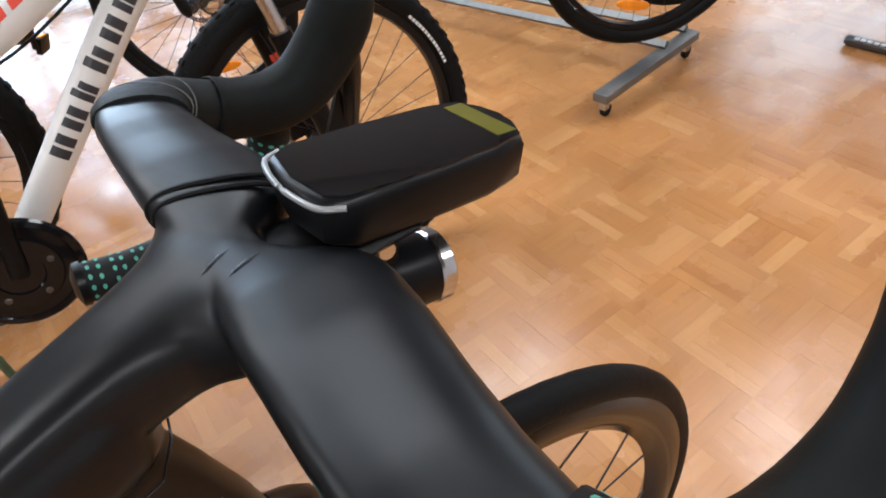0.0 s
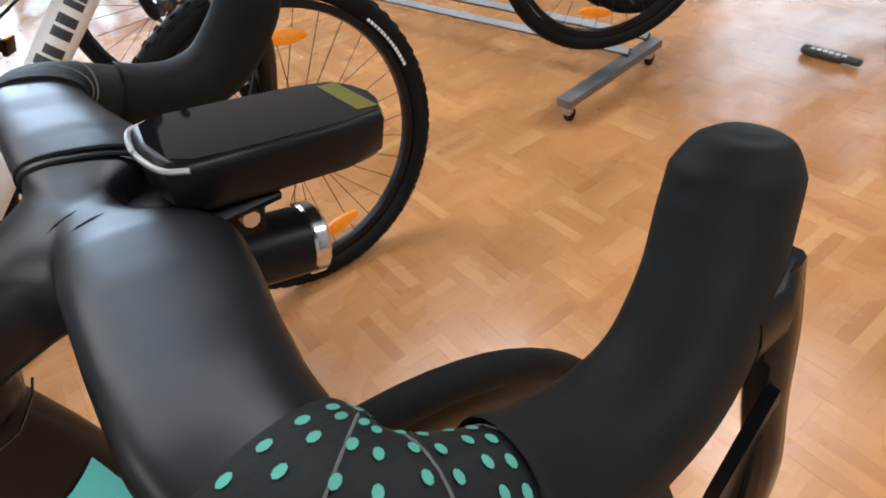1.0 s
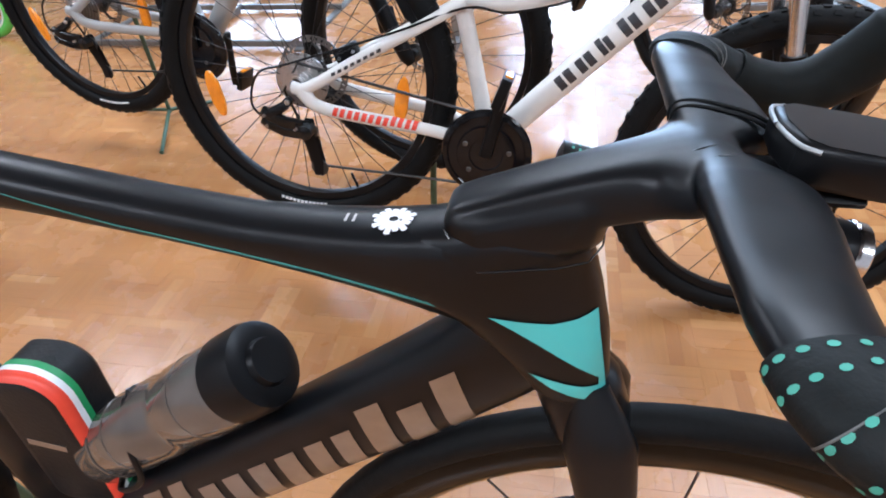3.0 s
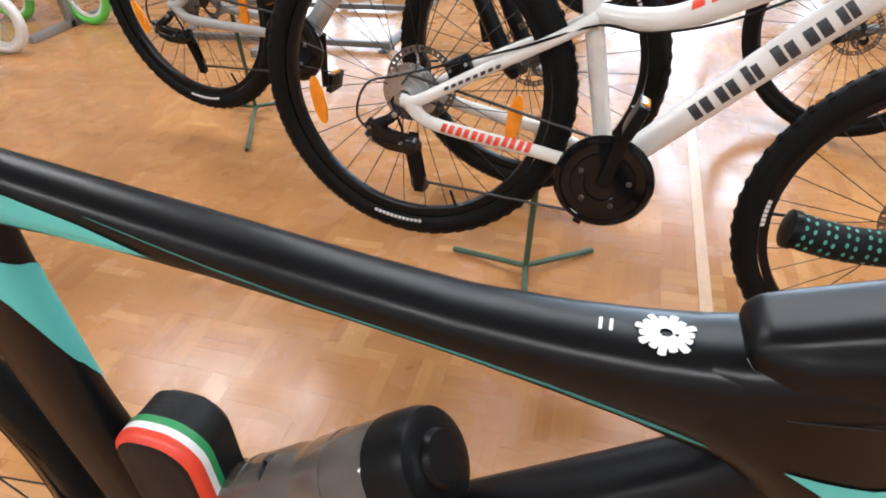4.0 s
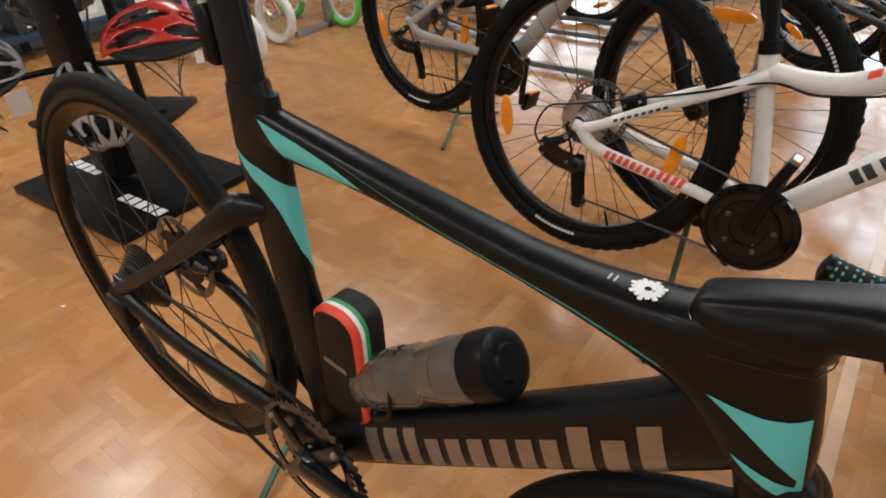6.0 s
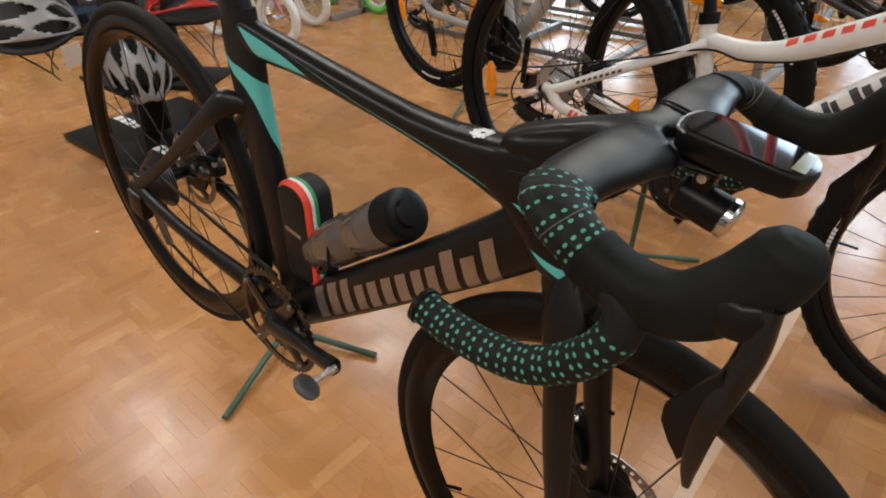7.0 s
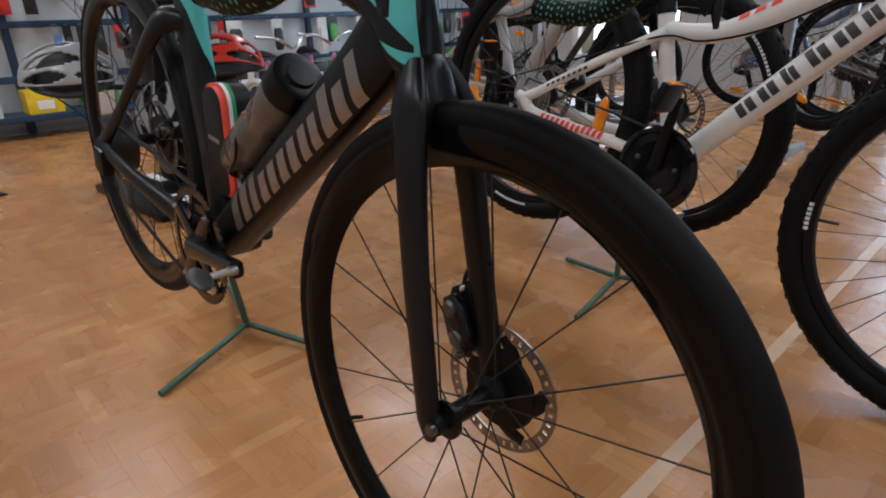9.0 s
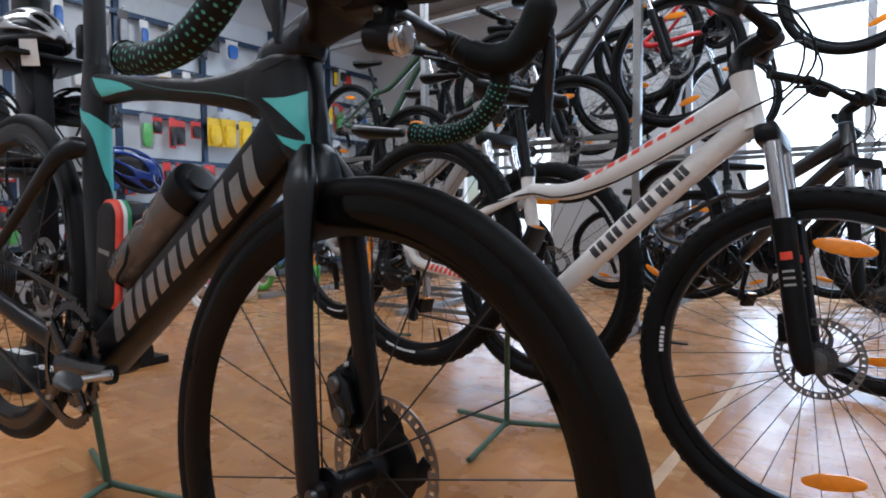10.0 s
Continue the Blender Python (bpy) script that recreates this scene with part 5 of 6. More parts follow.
    part("front_caliper", Geo().box(-0.02, 0.024, 0.036, 0.072, -0.03, 0.03, 0.007).move(pose(0.955, 0, 0.045, 0, -15, 0)).mesh("front_caliper", M_PLASTIC), b)
    part("cable", Geo().tube(bez([(0.77, -0.06, 0.655), (0.86, -0.05, 0.62), (0.87, -0.035, 0.52), (0.76, -0.027, 0.438), (0.56, -0.022, 0.285), (0.42, -0.024, 0.222), (0.33, -0.03, 0.215), (0.2, -0.065, 0.15), (0.0, -0.082, 0.055), (-0.07, -0.085, 0.02), (-0.085, -0.085, -0.05), (-0.04, -0.085, -0.085)], 5), 0.0025, 6).mesh("cable", M_PLASTIC), b)
    return b


MTB = bike_pose((0.448, 0.897, 0.521), (1.450, 0.851, 0.337), 0.109)
mtb(MTB, (0.72, 0.71, 0.68), decal=True, label="white mountain bicycle with red and dark lettering and orange reflectors")
floor_stand((0.69, 0.975, 0), [(0.483, 1.03, 0), (0.85, 1.106, 0), (0.725, 0.73, 0)], (0.72, 0.93, 0.45))
mtb(bike_pose((-0.555, 1.53, 0.50), (0.610, 1.342, 0.430), 0.05) @ Matrix.Scale(1.10, 4), M_GREYPAINT, "silver grey mountain bicycle standing behind the white one", wb=1.073)
floor_stand((-0.55, 1.74, 0), [(-0.73, 1.78, 0), (-0.42, 1.88, 0), (-0.41, 1.43, 0)], (-0.45, 1.6, 0.45))


# ---- the shop window ----
M_FRAME = material("white_window_frame", (0.75, 0.75, 0.75), 0.4, 0, 0.04, 10)
win = tagged(new("window_1", Geo().box(0.5, 2.3, 5.24, 5.30, 0.3, 0.36).mesh("window_1", M_FRAME, False)), "wide bright shop window with pale frames", "window", kind="structure")
for x in (0.53, 1.42, 2.27):
    part("mullion", Geo().box(x - 0.03, x + 0.03, 5.24, 5.30, 0.36, 2.54).mesh("mullion", M_FRAME, False), win)
part("window_head", Geo().box(0.5, 2.3, 5.24, 5.30, 2.54, 2.6).mesh("window_head", M_FRAME, False), win)
win2 = tagged(new("window_2", Geo().box(6.22, 6.28, 0.85, 2.65, 0.6, 0.66).mesh("window_2", M_FRAME, False)), "side window with a pale frame in the shop wall", "window", kind="structure")
part("window_head", Geo().box(6.22, 6.28, 0.85, 2.65, 2.34, 2.4).mesh("window_head", M_FRAME, False), win2)
for y in (0.88, 1.75, 2.62):
    part("mullion", Geo().box(6.22, 6.28, y - 0.03, y + 0.03, 0.66, 2.34).mesh("mullion", M_FRAME, False), win2)
win3 = tagged(new("window_3", Geo().box(-2.45, -1.25, 5.24, 5.30, 0.22, 0.27).mesh("window_3", M_FRAME, False)), "low bright shop window behind the racks", "window", kind="structure")
part("window_head", Geo().box(-2.45, -1.25, 5.24, 5.30, 1.45, 1.5).mesh("window_head", M_FRAME, False), win3)
for x in (-2.425, -1.85, -1.275):
    part("mullion", Geo().box(x - 0.025, x + 0.025, 5.24, 5.30, 0.27, 1.45).mesh("mullion", M_FRAME, False), win3)
M_OUT = bpy.data.materials.new("bright_daylight_outside")
M_OUT.use_nodes = True
e = M_OUT.node_tree.nodes.new("ShaderNodeEmission")
e.inputs["Color"].default_value, e.inputs["Strength"].default_value = (0.88, 0.94, 1.0, 1), 3.2
M_OUT.node_tree.links.new(e.outputs[0], M_OUT.node_tree.nodes["Material Output"].inputs["Surface"])
tagged(new("backdrop", Geo().box(-4, 14, 8.0, 8.02, -1, 6).mesh("backdrop", M_OUT, False)), "bright overexposed daylight outside the window", "backdrop", kind="structure")

# ---- more bicycles ----
M_RAIL = material("galvanised_steel", (0.2, 0.2, 0.195), 0.5, 0.7, 0.2, 40)
M_WHITERUB = material("white_tyre", (0.7, 0.7, 0.68), 0.6, 0, 0.08, 50)
M_GREENRUB = material("green_tyre", (0.12, 0.5, 0.08), 0.6, 0, 0.08, 50)
B_BLACK = material("black_bicycle_paint", (0.012, 0.012, 0.014), 0.3, 0, 0.1, 15, 0, None, 0.3)
B_GREEN = material("dark_green_bicycle_paint", (0.03, 0.07, 0.04), 0.3, 0, 0.1, 15, 0, None, 0.3)
B_RED = material("red_bicycle_paint", (0.6, 0.02, 0.02), 0.3, 0, 0.1, 15, 0, None, 0.3)
B_PINK = material("pink_bicycle_paint", (0.65, 0.2, 0.3), 0.35, 0, 0.1, 15, 0, None, 0.3)
B_BLUE = material("blue_grey_bicycle_paint", (0.08, 0.12, 0.2), 0.3, 0, 0.1, 15, 0, None, 0.3)


def plain_bike(rear, front, lean, paint, label, R=0.335, tyre=0.024, scale=1.0, **more):
    return mtb(bike_pose(rear, front, lean) @ Matrix.Scale(scale, 4), paint, label, R=R, tyre=tyre, detail=False, group="bicycles of the shop", **more)


plain_bike((0.70, 2.50, 0.55), (1.57, 1.92, 0.345), 0.05, B_BLACK, "black mountain bicycle in the row behind the white one")
plain_bike((2.53, 0.92, 0.50), (3.44, 0.477, 0.50), 0.0, B_BLACK, "black bicycle standing in a silver rack", 0.34)
plain_bike((2.85, 1.02, 0.49), (3.76, 0.577, 0.49), 0.0, B_BLUE, "blue-grey bicycle standing in a silver rack", 0.34)
plain_bike((1.30, 4.00, 0.42), (2.30, 4.05, 0.36), 0.05, B_GREEN, "dark green mountain bicycle by the window")
plain_bike((-1.25, 2.76, 1.00), (-0.25, 2.80, 1.02), 0.0, B_GREEN, "dark green city bicycle on the lower arm of a rack")
plain_bike((0.60, 3.36, 0.44), (1.60, 3.42, 0.42), 0.04, B_BLACK, "black city bicycle before the window")
plain_bike((-1.75, 3.45, 0.34), (-0.75, 3.5, 0.335), 0.0, B_BLACK, "black city bicycle at the back")
plain_bike((-0.3, 4.35, 0.34), (0.7, 4.40, 0.335), 0.0, B_BLUE, "blue-grey bicycle at the back")
plain_bike((-0.35, 2.66, 1.40), (0.65, 2.68, 1.40), 0.0, B_BLACK, "black mountain bicycle on the upper level of a rack")
plain_bike((-0.75, 3.02, 1.40), (0.25, 3.06, 1.40), 0.0, B_BLACK, "black bicycle on the upper level of a rack")
plain_bike((0.40, 3.05, 1.60), (1.38, 2.95, 1.70), 0.0, B_RED, "red bicycle hanging on the upper level of a rack")
plain_bike((-2.1, 3.1, 1.40), (-1.1, 3.15, 1.40), 0.0, B_GREEN, "dark green bicycle on the upper level of a rack")
plain_bike((-0.4, 4.2, 1.45), (0.6, 4.25, 1.45), 0.0, B_BLACK, "black bicycle on the upper level at the wall")

plain_bike((-0.83, 2.42, 0.98), (0.17, 2.45, 1.02), 0.0, B_BLACK, "black mountain bicycle on the lower arm of a rack")
plain_bike((1.50, 4.55, 0.36), (2.45, 4.62, 0.345), 0.03, M_GREYPAINT, "silver grey bicycle standing close to the bright window")


def rack():
    r = thing("bicycle_rack", "silver galvanised rack on castors holding bicycles", "bicycle rack", Matrix.Translation((2.66, 0.92, 0)))
    d = Vector((-0.21, 1.0, 0)).normalized()
    n = Vector((1.0, 0.21, 0)).normalized()
    for k in (0.0, 0.14):
        part("rail", Geo().tube([n * k + Vector((0, 0, 0.1)), n * k + d * 2.3 + Vector((0, 0, 0.1))], 0.016, 4, up=(0, 0, 1)).mesh("rail", M_RAIL, False), r)
    for y in (0.0, 2.1):
        o = d * y
        m = Matrix.Translation(o) @ pose(0, 0, 0, 0, 0, 7)
        part("foot_beam", Geo().box(-0.36, 0.17, -0.025, 0.025, 0.06, 0.088, 0.004).move(m).mesh("foot_beam", M_RAIL), r)
        for x in (-0.335, 0.13):
            c = part("castor", Geo().box(x - 0.012, x + 0.012, -0.014, 0.014, 0.03, 0.06, 0.003).move(m).mesh("castor", M_STEEL), r)
            part("castor_wheel", Geo().revolve([(0.004, -0.008), (0.02, -0.008), (0.022, 0), (0.02, 0.008), (0.004, 0.008)], 20, (x + 0.012, 0, 0.022)).move(m).mesh("castor_wheel", M_RUBBER), c)


rack()
low = thing("floor_rack", "low grey steel rails lying on the floor under the bicycles", "bicycle rack", Matrix.Translation((-0.8, 3.0, 0)))
for y in (-0.47, 0.15, 0.47):
    part("rail", Geo().box(-0.75, 0.55, y - 0.014, y + 0.014, 0.012, 0.04, 0.003).mesh("rail", M_RAIL), low)
for x in (-0.72, 0.52):
    part("foot_beam", Geo().box(x - 0.02, x + 0.02, -0.52, 0.52, 0.0, 0.012, 0.002).mesh("foot_beam", M_RAIL), low)


def upper_rack(x0, x1, y):
    r = thing("display_rack", "silver steel rack carrying bicycles on two levels", "bicycle rack", Matrix.Translation((x0, y, 0)), "two-level racks")
    for x in np.linspace(0, x1 - x0, 3):
        part("upright", Geo().box(x - 0.02, x + 0.02, -0.02, 0.02, 0, 2.1, 0.003).mesh("upright", M_ALU), r)
        part("foot", Geo().box(x - 0.02, x + 0.02, -0.3, 0.5, 0, 0.04, 0.003).mesh("foot", M_ALU), r)
    for z in (1.06, 2.06):
        part("shelf_rail", Geo().box(0, x1 - x0, 0.02, 0.05, z - 0.03, z, 0.003).mesh("shelf_rail", M_RAIL), r)
        part("shelf_rail", Geo().box(0, x1 - x0, 0.42, 0.45, z - 0.03, z, 0.003).mesh("shelf_rail", M_RAIL), r)


upper_rack(-2.3, 0.50, 2.62)
upper_rack(-1.2, 2.0, 4.0)


def kid_bike(x, y, yaw, paint, tyre_mat, label):
    k = thing("kids_bicycle", label, "bicycle", pose(x, y, 0, 0, 0, yaw), "children's bicycles")
    R = 0.17
    for px in (0.0, 0.56):
        w = part("wheel", hub_mesh(M_STEEL, 0.04, 0.014), k, m=pose(px, 0, R))
        part("tyre", tyre_mesh(R, 0.024, tyre_mat), w)
        part("rim", Geo().revolve([(R - 0.045, -0.01), (R - 0.058, -0.009), (R - 0.058, 0.009), (R - 0.045, 0.01)], 40).mesh("rim", M_WHITE), w)
        add_spokes(w, 0.014, R - 0.055, 0.02, 16, M_STEEL, 0.001, True)
    part("frame", Geo().tube(bez([(0.0, 0.04, R), (0.2, 0.02, 0.2), (0.3, 0, 0.24), (0.42, 0, 0.40), (0.44, 0, 0.46)], 5), 0.018, 12).mesh("frame", paint), k)
    part("seat_tube", Geo().tube([(0.22, 0, 0.2), (0.16, 0, 0.46)], 0.014, 10).mesh("seat_tube", paint), k)
    part("fork", Geo().tube([(0.44, 0, 0.48), (0.5, 0.03, 0.3), (0.56, 0.045, R)], 0.012, 10).mesh("fork", paint), k)
    part("saddle", Geo().tube([(0.05, 0, 0.48), (0.1, 0, 0.5), (0.2, 0, 0.49), (0.26, 0, 0.48)], [0.05, 0.065, 0.035, 0.012], 14, 0.4).mesh("saddle", M_PLASTIC), k)
    part("handlebar", Geo().tube(bez([(0.36, -0.24, 0.62), (0.41, -0.1, 0.6), (0.43, 0, 0.54), (0.41, 0.1, 0.6), (0.36, 0.24, 0.62)], 5), 0.011, 8).mesh("handlebar", M_STEEL), k)
    part("chain_guard", Geo().tube([(0.0, -0.05, R), (0.24, -0.05, 0.19)], [0.03, 0.05], 12, 0.2, (0, 0, 1)).mesh("chain_guard", M_WHITE), k)


kid_bike(-2.62, 1.62, 12, B_PINK, M_WHITERUB, "small white and pink children's bicycle with white tyres")
kid_bike(-2.85, 2.12, 5, B_PINK, M_WHITERUB, "small pink children's bicycle with white tyres")
kid_bike(-2.75, 2.68, 0, B_GREEN, M_GREENRUB, "small children's bicycle with bright green tyres")

# ---- helmets and their display ----
M_HWHITE = material("white_helmet_shell", (0.34, 0.35, 0.36), 0.3, 0, 0.05, 15, 0, None, 0.4)
M_HBLACK = material("black_foam", (0.01, 0.01, 0.011), 0.6, 0, 0.2, 60, 0.2)
M_HSHINE = material("glossy_black_helmet_shell", (0.012, 0.012, 0.014), 0.18, 0, 0.1, 20, 0, None, 0.4)
M_HRED = material("red_helmet_shell", (0.46, 0.022, 0.012), 0.28, 0, 0.08, 15, 0, None, 0.4)
M_HBLUE = material("blue_helmet_shell", (0.01, 0.05, 0.3), 0.3, 0, 0.08, 15, 0, None, 0.4)
M_CARD = material("white_price_card", (0.75, 0.74, 0.7), 0.6, 0, 0.05, 30)


def helmet(x, y, z, yaw, tilt, mat, label, tag=1.0, pitch=0):
    """A vented cycling helmet: ribs of shell over a dark foam body, with straps."""
    h = thing("helmet", label, "helmet", pose(x, y, z, tilt, pitch, yaw) @ Matrix.Scale(1.12, 4), "helmets on display")
    g = Geo()
    rows = []
    for i in range(9):
        a = math.pi / 2 * i / 8
        rows.append([(0.125 * math.cos(t) * math.cos(a) * 0.97, 0.095 * math.sin(t) * math.cos(a) * 0.97, 0.115 * math.sin(a) * 0.95) for t in [2 * math.pi * k / 24 for k in range(24)]])
    g.rings(rows, cap=True)
    part("foam", g.mesh("foam", M_HBLACK), h)
    shell = Geo()
    nu, nv = 56, 45
    for i in range(nu + 1):
        for j in range(nv + 1):
            u, v = -1.45 + 2.9 * i / nu, -1.30 + 2.6 * j / nv
            grow = 1.0 + 0.06 * math.cos(v * 4.2)
            shell.v.append((0.142 * math.sin(u) * (1 + 0.12 * (u < -0.6) * (-u - 0.6)), 0.105 * math.cos(u) ** 0.7 * math.sin(v), 0.126 * math.cos(u) ** 0.8 * math.cos(v) * grow + 0.004))
    for i in range(nu):
        for j in range(nv):
            fu, fv = (i + 0.5) / nu, (j + 0.5) / nv * 5
            lane = int(fv)
            lo, hi = ((0.10, 0.50), (0.14, 0.62), (0.06, 0.58))[min(lane, 4 - lane)]
            wide = 0.0
            for a0, a1 in ((lo, hi), (hi + 0.06, 0.93)):
                if a0 < fu < a1:
                    wide = 0.40 * math.sin(math.pi * (fu - a0) / (a1 - a0)) ** 0.6
            if abs(fv - lane - 0.5) < wide:
                continue
            a = i * (nv + 1) + j
            shell.f.append((a, a + 1, a + nv + 2, a + nv + 1))
    sh = part("shell", shell.mesh("shell", mat), h, "vented outer shell")
    thick = sh.modifiers.new("thickness", "SOLIDIFY")
    thick.thickness, thick.offset = 0.007, -1.0
    part("shell_band", Geo().tube([(0.135 * math.cos(t), 0.103 * math.sin(t), 0.012 + 0.01 * math.cos(2 * t)) for t in [2 * math.pi * k / 28 for k in range(28)]], 0.012, 10, 1.3, (0, 0, 1), closed=True, cap=False).mesh("shell_band", M_HBLACK), h)
    for s in (-1, 1):
        part("strap", Geo().tube(bez([(0.06, 0.085 * s, 0.0), (0.03, 0.075 * s, -0.07), (0.02, 0.05 * s, -0.13), (0.03, 0.03 * s, -0.17)], 4), 0.006, 6, 0.3).mesh("strap", M_HBLACK), h)
        part("strap", Geo().tube(bez([(-0.07, 0.075 * s, 0.0), (-0.02, 0.072 * s, -0.06), (0.02, 0.05 * s, -0.13)], 4), 0.006, 6, 0.3).mesh("strap", M_HBLACK), h)
    if tag:
        part("price_tag", Geo().box(-0.03 * tag, 0.03 * tag, -0.001, 0.001, -0.09 * tag, 0.0).move(pose(0.1, -0.09, 0.0, 8, 0, 20)).mesh("price_tag", M_CARD, False), h)
    return h


st = thing("helmet_stand", "black display stand with a flat base, white lettering and helmets", "display stand", pose(-1.345, 0.53, 0, 0, 0, 3))
part("base", Geo().box(-0.30, 0.44, -0.27, 0.30, 0.0, 0.035, 0.01).mesh("base", M_PLASTIC), st)
part("column", Geo().box(-0.09, 0.09, -0.04, 0.04, 0.05, 1.55, 0.012).mesh("column", M_PLASTIC), st)
for z in (0.29, 0.82, 1.28):
    part("shelf", Geo().box(-0.16, 0.2, -0.17, 0.17, z - 0.02, z, 0.006).mesh("shelf", M_PLASTIC), st)
for ox, oz, n, s, yy in ((-0.06, 1.30, 5, 0.02, -0.171),):
    for k in range(n):
        part("name_block", Geo().box(ox + k * s, ox + k * s + s * 0.72, yy - 0.002, yy, oz, oz + s * 0.8, 0).mesh("name_block", M_WHITEDECAL, False), st)
    if oz > 1:
        part("label_plate", Geo().box(ox - 0.03, ox + n * s + 0.03, yy, yy + 0.006, oz - 0.02, oz + 0.04).mesh("label_plate", M_PLASTIC, False), st)
for ox, oy, n in ((0.18, -0.12, 5), (-0.28, -0.05, 4)):
    for k in range(n):
        part("name_block", Geo().box(ox + k * 0.052, ox + k * 0.052 + 0.04, oy, oy + 0.045, 0.035, 0.0358).mesh("name_block", M_WHITEDECAL, False), st)
for p, q in (((0.0, 0.0, 0.47), (0.33, 0.143, 0.505)), ((0.0, 0.0, 0.47), (0.015, -0.325, 0.50))):
    part("helmet_arm", Geo().tube([p, q], 0.011, 10).mesh("helmet_arm", M_PLASTIC), st)
    part("arm_pad", Geo().lathe([(0, 0.05), (0.5, 0.06), (1, 0.045)], Vector(q), Vector(q) + Vector((0, 0, 0.05)), 18).mesh("arm_pad", M_PLASTIC), st)
helmet(-1.27, 0.51, 0.33, -20, 0, M_HWHITE, "white and black cycling helmet tipped forward on a display shelf", 0, 48)
helmet(-1.33, 0.20, 0.52, 70, 20, M_HWHITE, "white and grey vented cycling helmet with a price tag")
helmet(-1.66, 0.66, 0.60, 20, 10, M_HSHINE, "black cycling helmet on a display stand")
helmet(-1.28, 0.50, 1.32, 20, 0, M_HWHITE, "white vented cycling helmet on top of a stand")
for hx, hy, hz, yaw in ((-1.36, 0.72, 1.05, 30), (-1.34, 0.30, 1.03, 75)):
    q = Vector((hx + 1.345, hy - 0.53, hz))
    part("helmet_arm", Geo().tube([(0, 0, hz - 0.02), q], 0.011, 10).mesh("helmet_arm", M_PLASTIC), st)
    part("arm_pad", Geo().lathe([(0, 0.05), (0.5, 0.06), (1, 0.045)], q, q + Vector((0, 0, 0.05)), 18).mesh("arm_pad", M_PLASTIC), st)
    helmet(hx, hy, hz, yaw, 8, M_HSHINE, "glossy black cycling helmet with small vents on a stand arm", 0, 12)
helmet(-1.28, 0.46, 0.84, 10, 0, M_HSHINE, "black glossy cycling helmet on a stand", 0)
st2 = thing("helmet_stand", "black display stand with red and dark helmets", "display stand", pose(-1.95, 1.0, 0, 0, 0, 30))
part("base", Geo().box(-0.2, 0.2, -0.16, 0.16, 0.0, 0.03, 0.008).mesh("base", M_PLASTIC), st2)
part("column", Geo().tube([(0, 0, 0.03), (0, 0, 1.2)], 0.025, 12).mesh("column", M_PLASTIC), st2)
helmet(-1.02, 0.69, 0.525, 60, -5, M_HRED, "red and black cycling helmet with hanging straps", 0.4)
helmet(-1.88, 1.17, 0.87, 80, 45, M_HBLUE, "blue and black cycling helmet hanging from a display stand", 0, 30)
helmet(-3.45, 0.78, 0.95, 60, 10, M_HWHITE, "white and grey vented helmet hanging on the wall")

# ---- the product wall ----
M_NAVY = material("navy_blue_steel", (0.02, 0.045, 0.09), 0.4, 0.2, 0.15, 30)
M_GRIDW = material("pale_grey_wall_panel", (0.56, 0.59, 0.61), 0.5, 0, 0.06, 20)
shelving = thing("wall_shelving", "pale grey wall panels with navy blue steel rails and uprights", "shelving", Matrix.Translation((-3.8, 0, 0)))
for k in range(8):
    y = -1.2 + k * 0.8
    part("panel", Geo().box(0.0, 0.02, y + 0.004, y + 0.796, 0.05, 2.6, 0.003).mesh("panel", M_GRIDW), shelving)
    part("upright", Geo().box(0.02, 0.06, y - 0.025, y + 0.025, 0.0, 2.6, 0.004).mesh("upright", M_NAVY), shelving)
for z in (0.36, 0.72, 1.12, 1.52, 1.95, 2.35):
    part("rail", Geo().box(0.06, 0.10, -1.2, 5.18, z, z + 0.045, 0.004).mesh("rail", M_NAVY), shelving)
part("bottom_shelf", Geo().box(0.02, 0.34, -1.2, 5.18, 0.12, 0.16, 0.005).mesh("bottom_shelf", M_NAVY), shelving)
colours = [(0.02, 0.02, 0.022), (0.02, 0.02, 0.022), (0.03, 0.03, 0.03), (0.55, 0.03, 0.02), (0.6, 0.6, 0.58), (0.75, 0.5, 0.02), (0.03, 0.12, 0.4), (0.1, 0.35, 0.1), (0.25, 0.26, 0.28), (0.02, 0.02, 0.025)]
M_PACK = [material("pack_print", c, 0.35, 0, 0.15, 30) for c in colours]
rng = random.Random(5)


def pack(y, z, w, h, mat, head, label, cat):
    p = thing("hanging_pack", label, cat, Matrix.Translation((-3.8, y, z)), "packs hanging on the wall")
    d = 0.1 + rng.random() * 0.14
    part("hook", Geo().tube([(0.1, 0, 0.01), (d + 0.03, 0, 0.015)], 0.003, 6).mesh("hook", M_STEEL), p)
    part("card", Geo().box(d, d + 0.003, -w / 2, w / 2, -h, 0.0).mesh("card", head, False), p)
    g = Geo().tube([(d + 0.012, 0, -h * 0.28), (d + 0.02, 0, -h * 0.4), (d + 0.02, 0, -h * 0.8), (d + 0.012, 0, -h * 0.93)], [w * 0.3, w * 0.4, w * 0.4, w * 0.28], 10, 0.45, (0, 1, 0), power=3)
    part("product", g.mesh("product", mat), p)


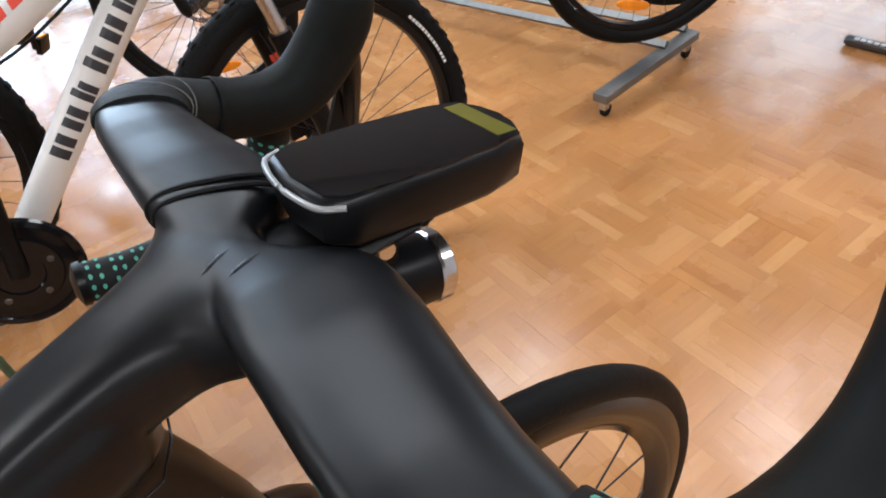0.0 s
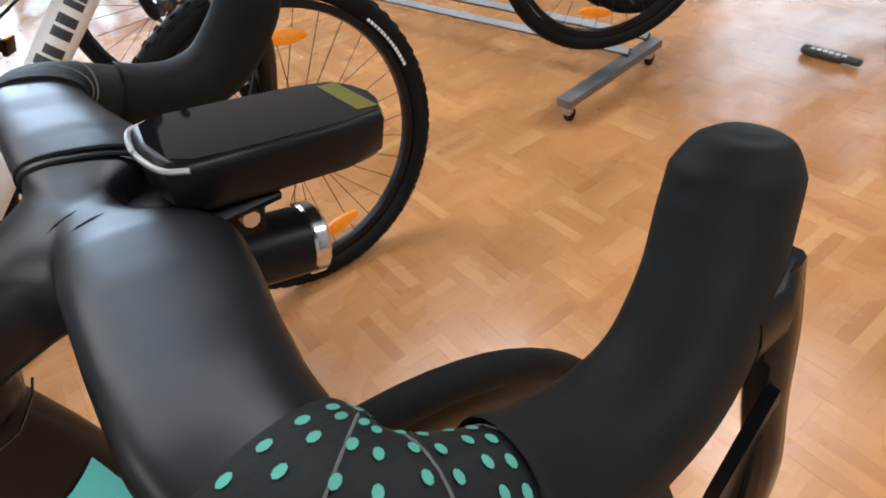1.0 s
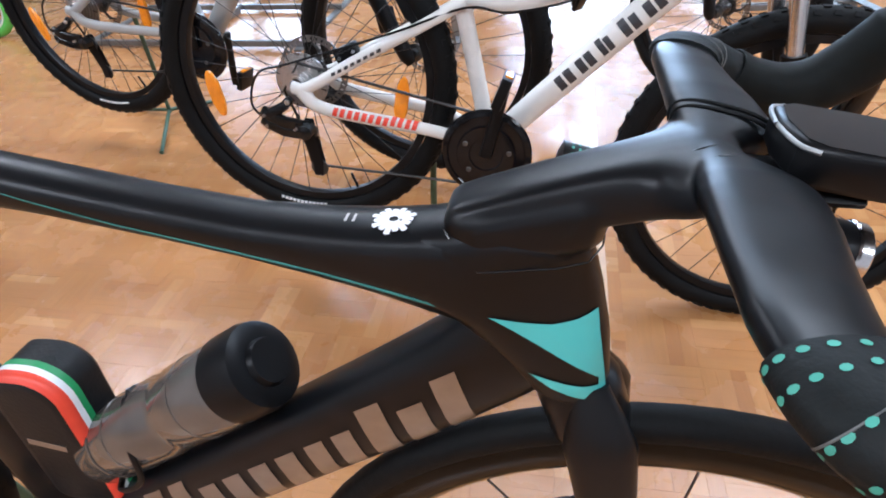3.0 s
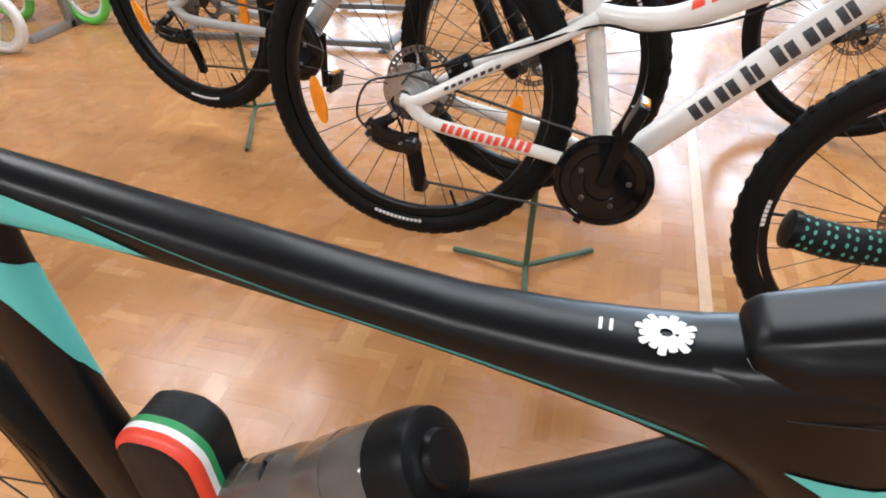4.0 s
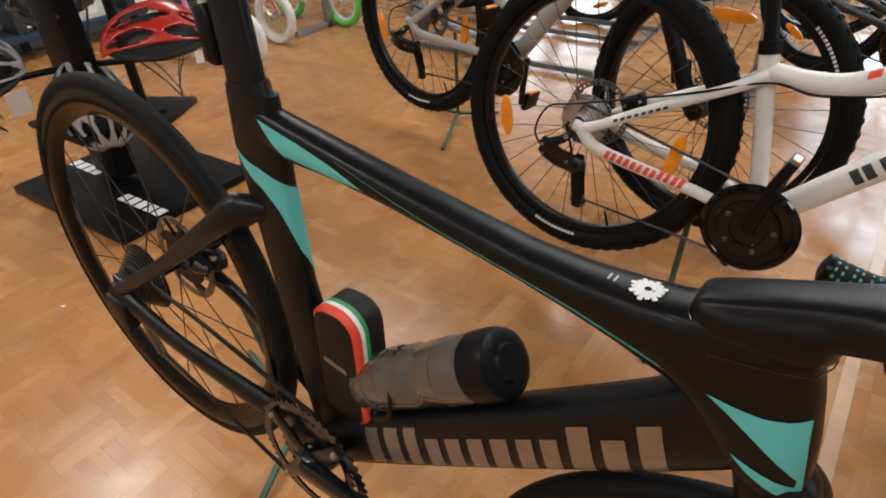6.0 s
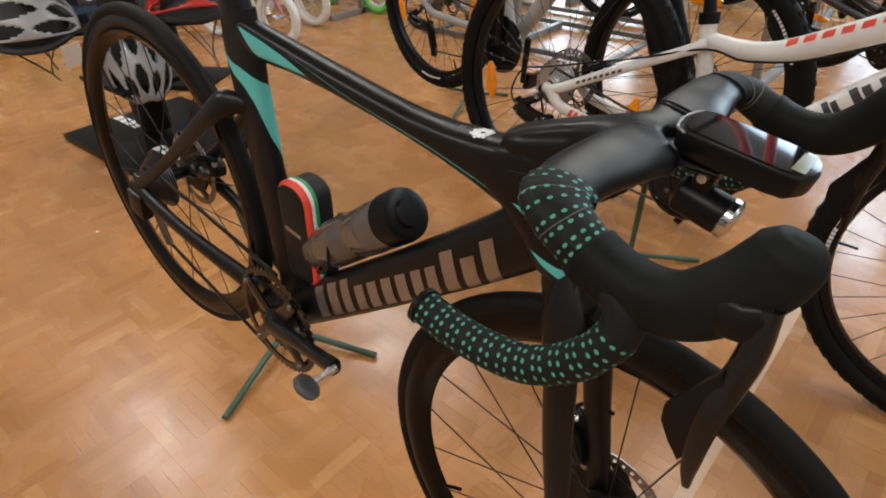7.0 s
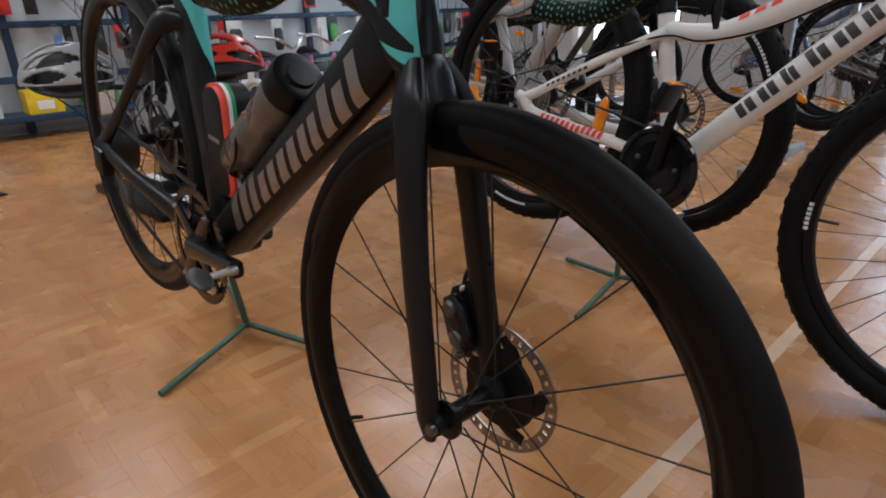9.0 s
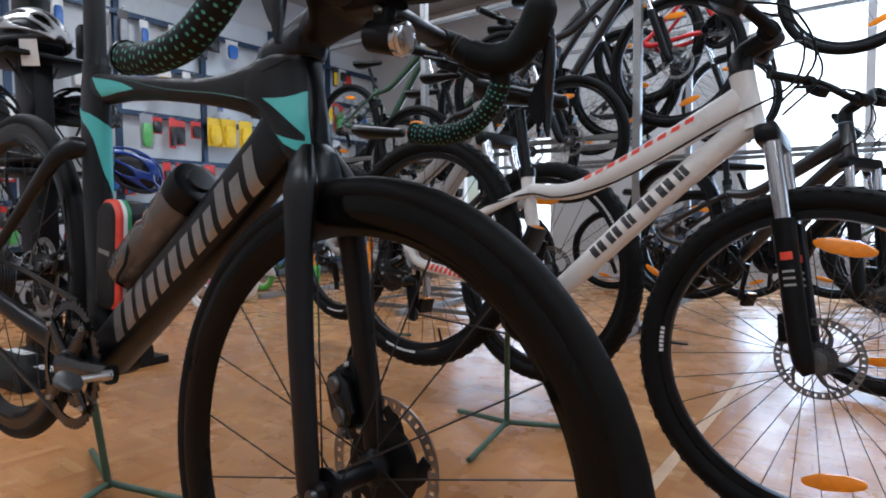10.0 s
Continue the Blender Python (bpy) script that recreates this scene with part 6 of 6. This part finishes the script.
names = ["black", "black", "dark", "red", "white", "yellow", "blue", "green", "grey", "black"]
for z in (0.72, 1.12, 1.52, 1.95, 2.35):
    y = -0.9 + rng.random() * 0.2
    while y < 4.9:
        k = rng.randrange(10)
        hd = rng.choice([4, 4, 8, 3, 0, 0])
        if 2.2 < y < 2.95 and z in (1.12, 1.52):
            hd, k = 3, 0
        if 2.95 < y < 3.35 and z == 1.52:
            hd, k = 5, 5
        if 2.74 < y < 3.22 and z == 1.52:
            y += 0.1
            continue
        w, h = 0.055 + rng.random() * 0.085, 0.13 + rng.random() * 0.19
        pack(y, z, w, h, M_PACK[k], M_PACK[hd], names[k] + " accessory on a " + names[hd] + " card hanging from a hook", "accessory")
        y += w + 0.015 + rng.random() * 0.06 + (0.12 + 0.16 * rng.random() if rng.random() < 0.22 else 0.0)
for yy, w in ((2.83, 0.15), (2.97, 0.16), (3.13, 0.15)):
    pack(yy, 1.58, w, 0.27, M_PACK[5], M_PACK[5], "yellow accessory pack hanging from a hook", "accessory")
sign = thing("hanging_sign", "yellow triangular sign hanging under the upper rack rail", "sign", Matrix.Translation((-0.87, 2.63, 1.73)))
part("board", Geo().prism([(-0.07, 0.07), (0.09, 0.02), (-0.06, -0.08)], -0.002, 0.002).mesh("board", M_PACK[5], False), sign)
part("wire", Geo().tube([(-0.03, 0, 0.05), (-0.03, 0.0, 0.31)], 0.0015, 5).mesh("wire", M_STEEL), sign)
for k in range(16):
    y = -1.0 + k * 0.37
    kk = rng.randrange(10)
    bx = thing("carton", names[kk] + " cardboard carton on the bottom wall shelf", "box", Matrix.Translation((-3.62, y, 0.16)), "cartons on the shelf")
    part("body", Geo().box(-0.12, 0.12, -0.11, 0.11, 0, 0.12 + rng.random() * 0.07, 0.004).mesh("body", M_PACK[kk]), bx)
    part("label", Geo().box(0.12, 0.1212, -0.05, 0.05, 0.03, 0.09).mesh("label", M_CARD, False), bx)

# a hand pump on the floor
pump = thing("hand_pump", "black hand pump with white print lying on the floor", "pump", pose(3.198, 0.52, 0.018, 0, 0, -88))
part("barrel", Geo().lathe([(0, 0.012), (0.05, 0.017), (0.7, 0.017), (0.72, 0.013), (0.97, 0.013), (1, 0.008)], (-0.09, 0, 0), (0.10, 0, 0), 16).mesh("barrel", M_DARKSTEEL), pump)
for k in range(6):
    part("name_block", Geo().box(-0.06 + k * 0.02, -0.046 + k * 0.02, -0.0175, -0.006, 0.0125, 0.0165).mesh("name_block", M_WHITEDECAL, False), pump)

# a scrap of paper
tagged(new("paper_scrap", Geo().box(-0.006, 0.006, -0.004, 0.004, 0.0005, 0.002, 0.0006).move(pose(-0.748, 0.012, 0, 0, 0, 25)).mesh("paper_scrap", M_CARD)), "tiny white scrap of paper lying on the parquet floor", "paper")

# a dark mat on the floor
tagged(new("floor_mat", Geo().box(-0.7, 0.0, -0.9, 0.0, 0.001, 0.008, 0.003).move(pose(-1.9, -0.06, 0, 0, 0, 12)).mesh("floor_mat", M_PLASTIC)), "dark rubber mat lying flat on the parquet floor", "mat")

# ---- the parquet: squares of five strips, turned by turns ----
W, N, CELL = 0.03, 5, 0.15
strip_mesh = Geo().box(-0.0749, 0.0749, -0.0149, 0.0149, -0.004, 0.0).mesh("strip", M_FLOOR, False)
for name, turn in (("parquet_strips", 0), ("parquet_strips", 90)):
    vs, fs = [], []
    back = pose(0, 0, 0, 0, 0, -turn)
    for i in range(-37, 30):
        for j in range(-26, 33):
            along_y = (i + j) % 2 == 0
            if along_y != (turn == 90):
                continue
            cx, cy = 1.78 + (i + 0.5) * CELL, 0.33 + (j + 0.5) * CELL
            near = 0.58 - 1e-3 < cx - 0.075 and cx < 1.63 and -0.57 < cy < 0.33
            for k in range(N):
                off = (k - 2) * W
                lift = 0.0003 * rng.random()
                if near:
                    ob = part("strip", strip_mesh, floor, m=pose(cx + (off if along_y else 0), cy + (0 if along_y else off), lift - 0.0003, 0, 0, 90 if along_y else 0))
                    continue
                p = back @ Vector((cx + (off if along_y else 0), cy + (0 if along_y else off), 0))
                o = len(vs)
                vs += [(p.x + sx * 0.0749, p.y + sy * 0.0149, z) for z in (-0.004, lift - 0.0003) for sx, sy in ((-1, -1), (1, -1), (1, 1), (-1, 1))]
                fs += [(o + 4, o + 5, o + 6, o + 7), (o, o + 1, o + 5, o + 4), (o + 1, o + 2, o + 6, o + 5), (o + 2, o + 3, o + 7, o + 6), (o + 3, o, o + 4, o + 7)]
    ob = part(name, mesh_of(name, vs, fs, M_FLOOR, False), floor, "strips of lacquered oak parquet", pose(0, 0, 0, 0, 0, turn))
    tagged(ob, kind="stuff")
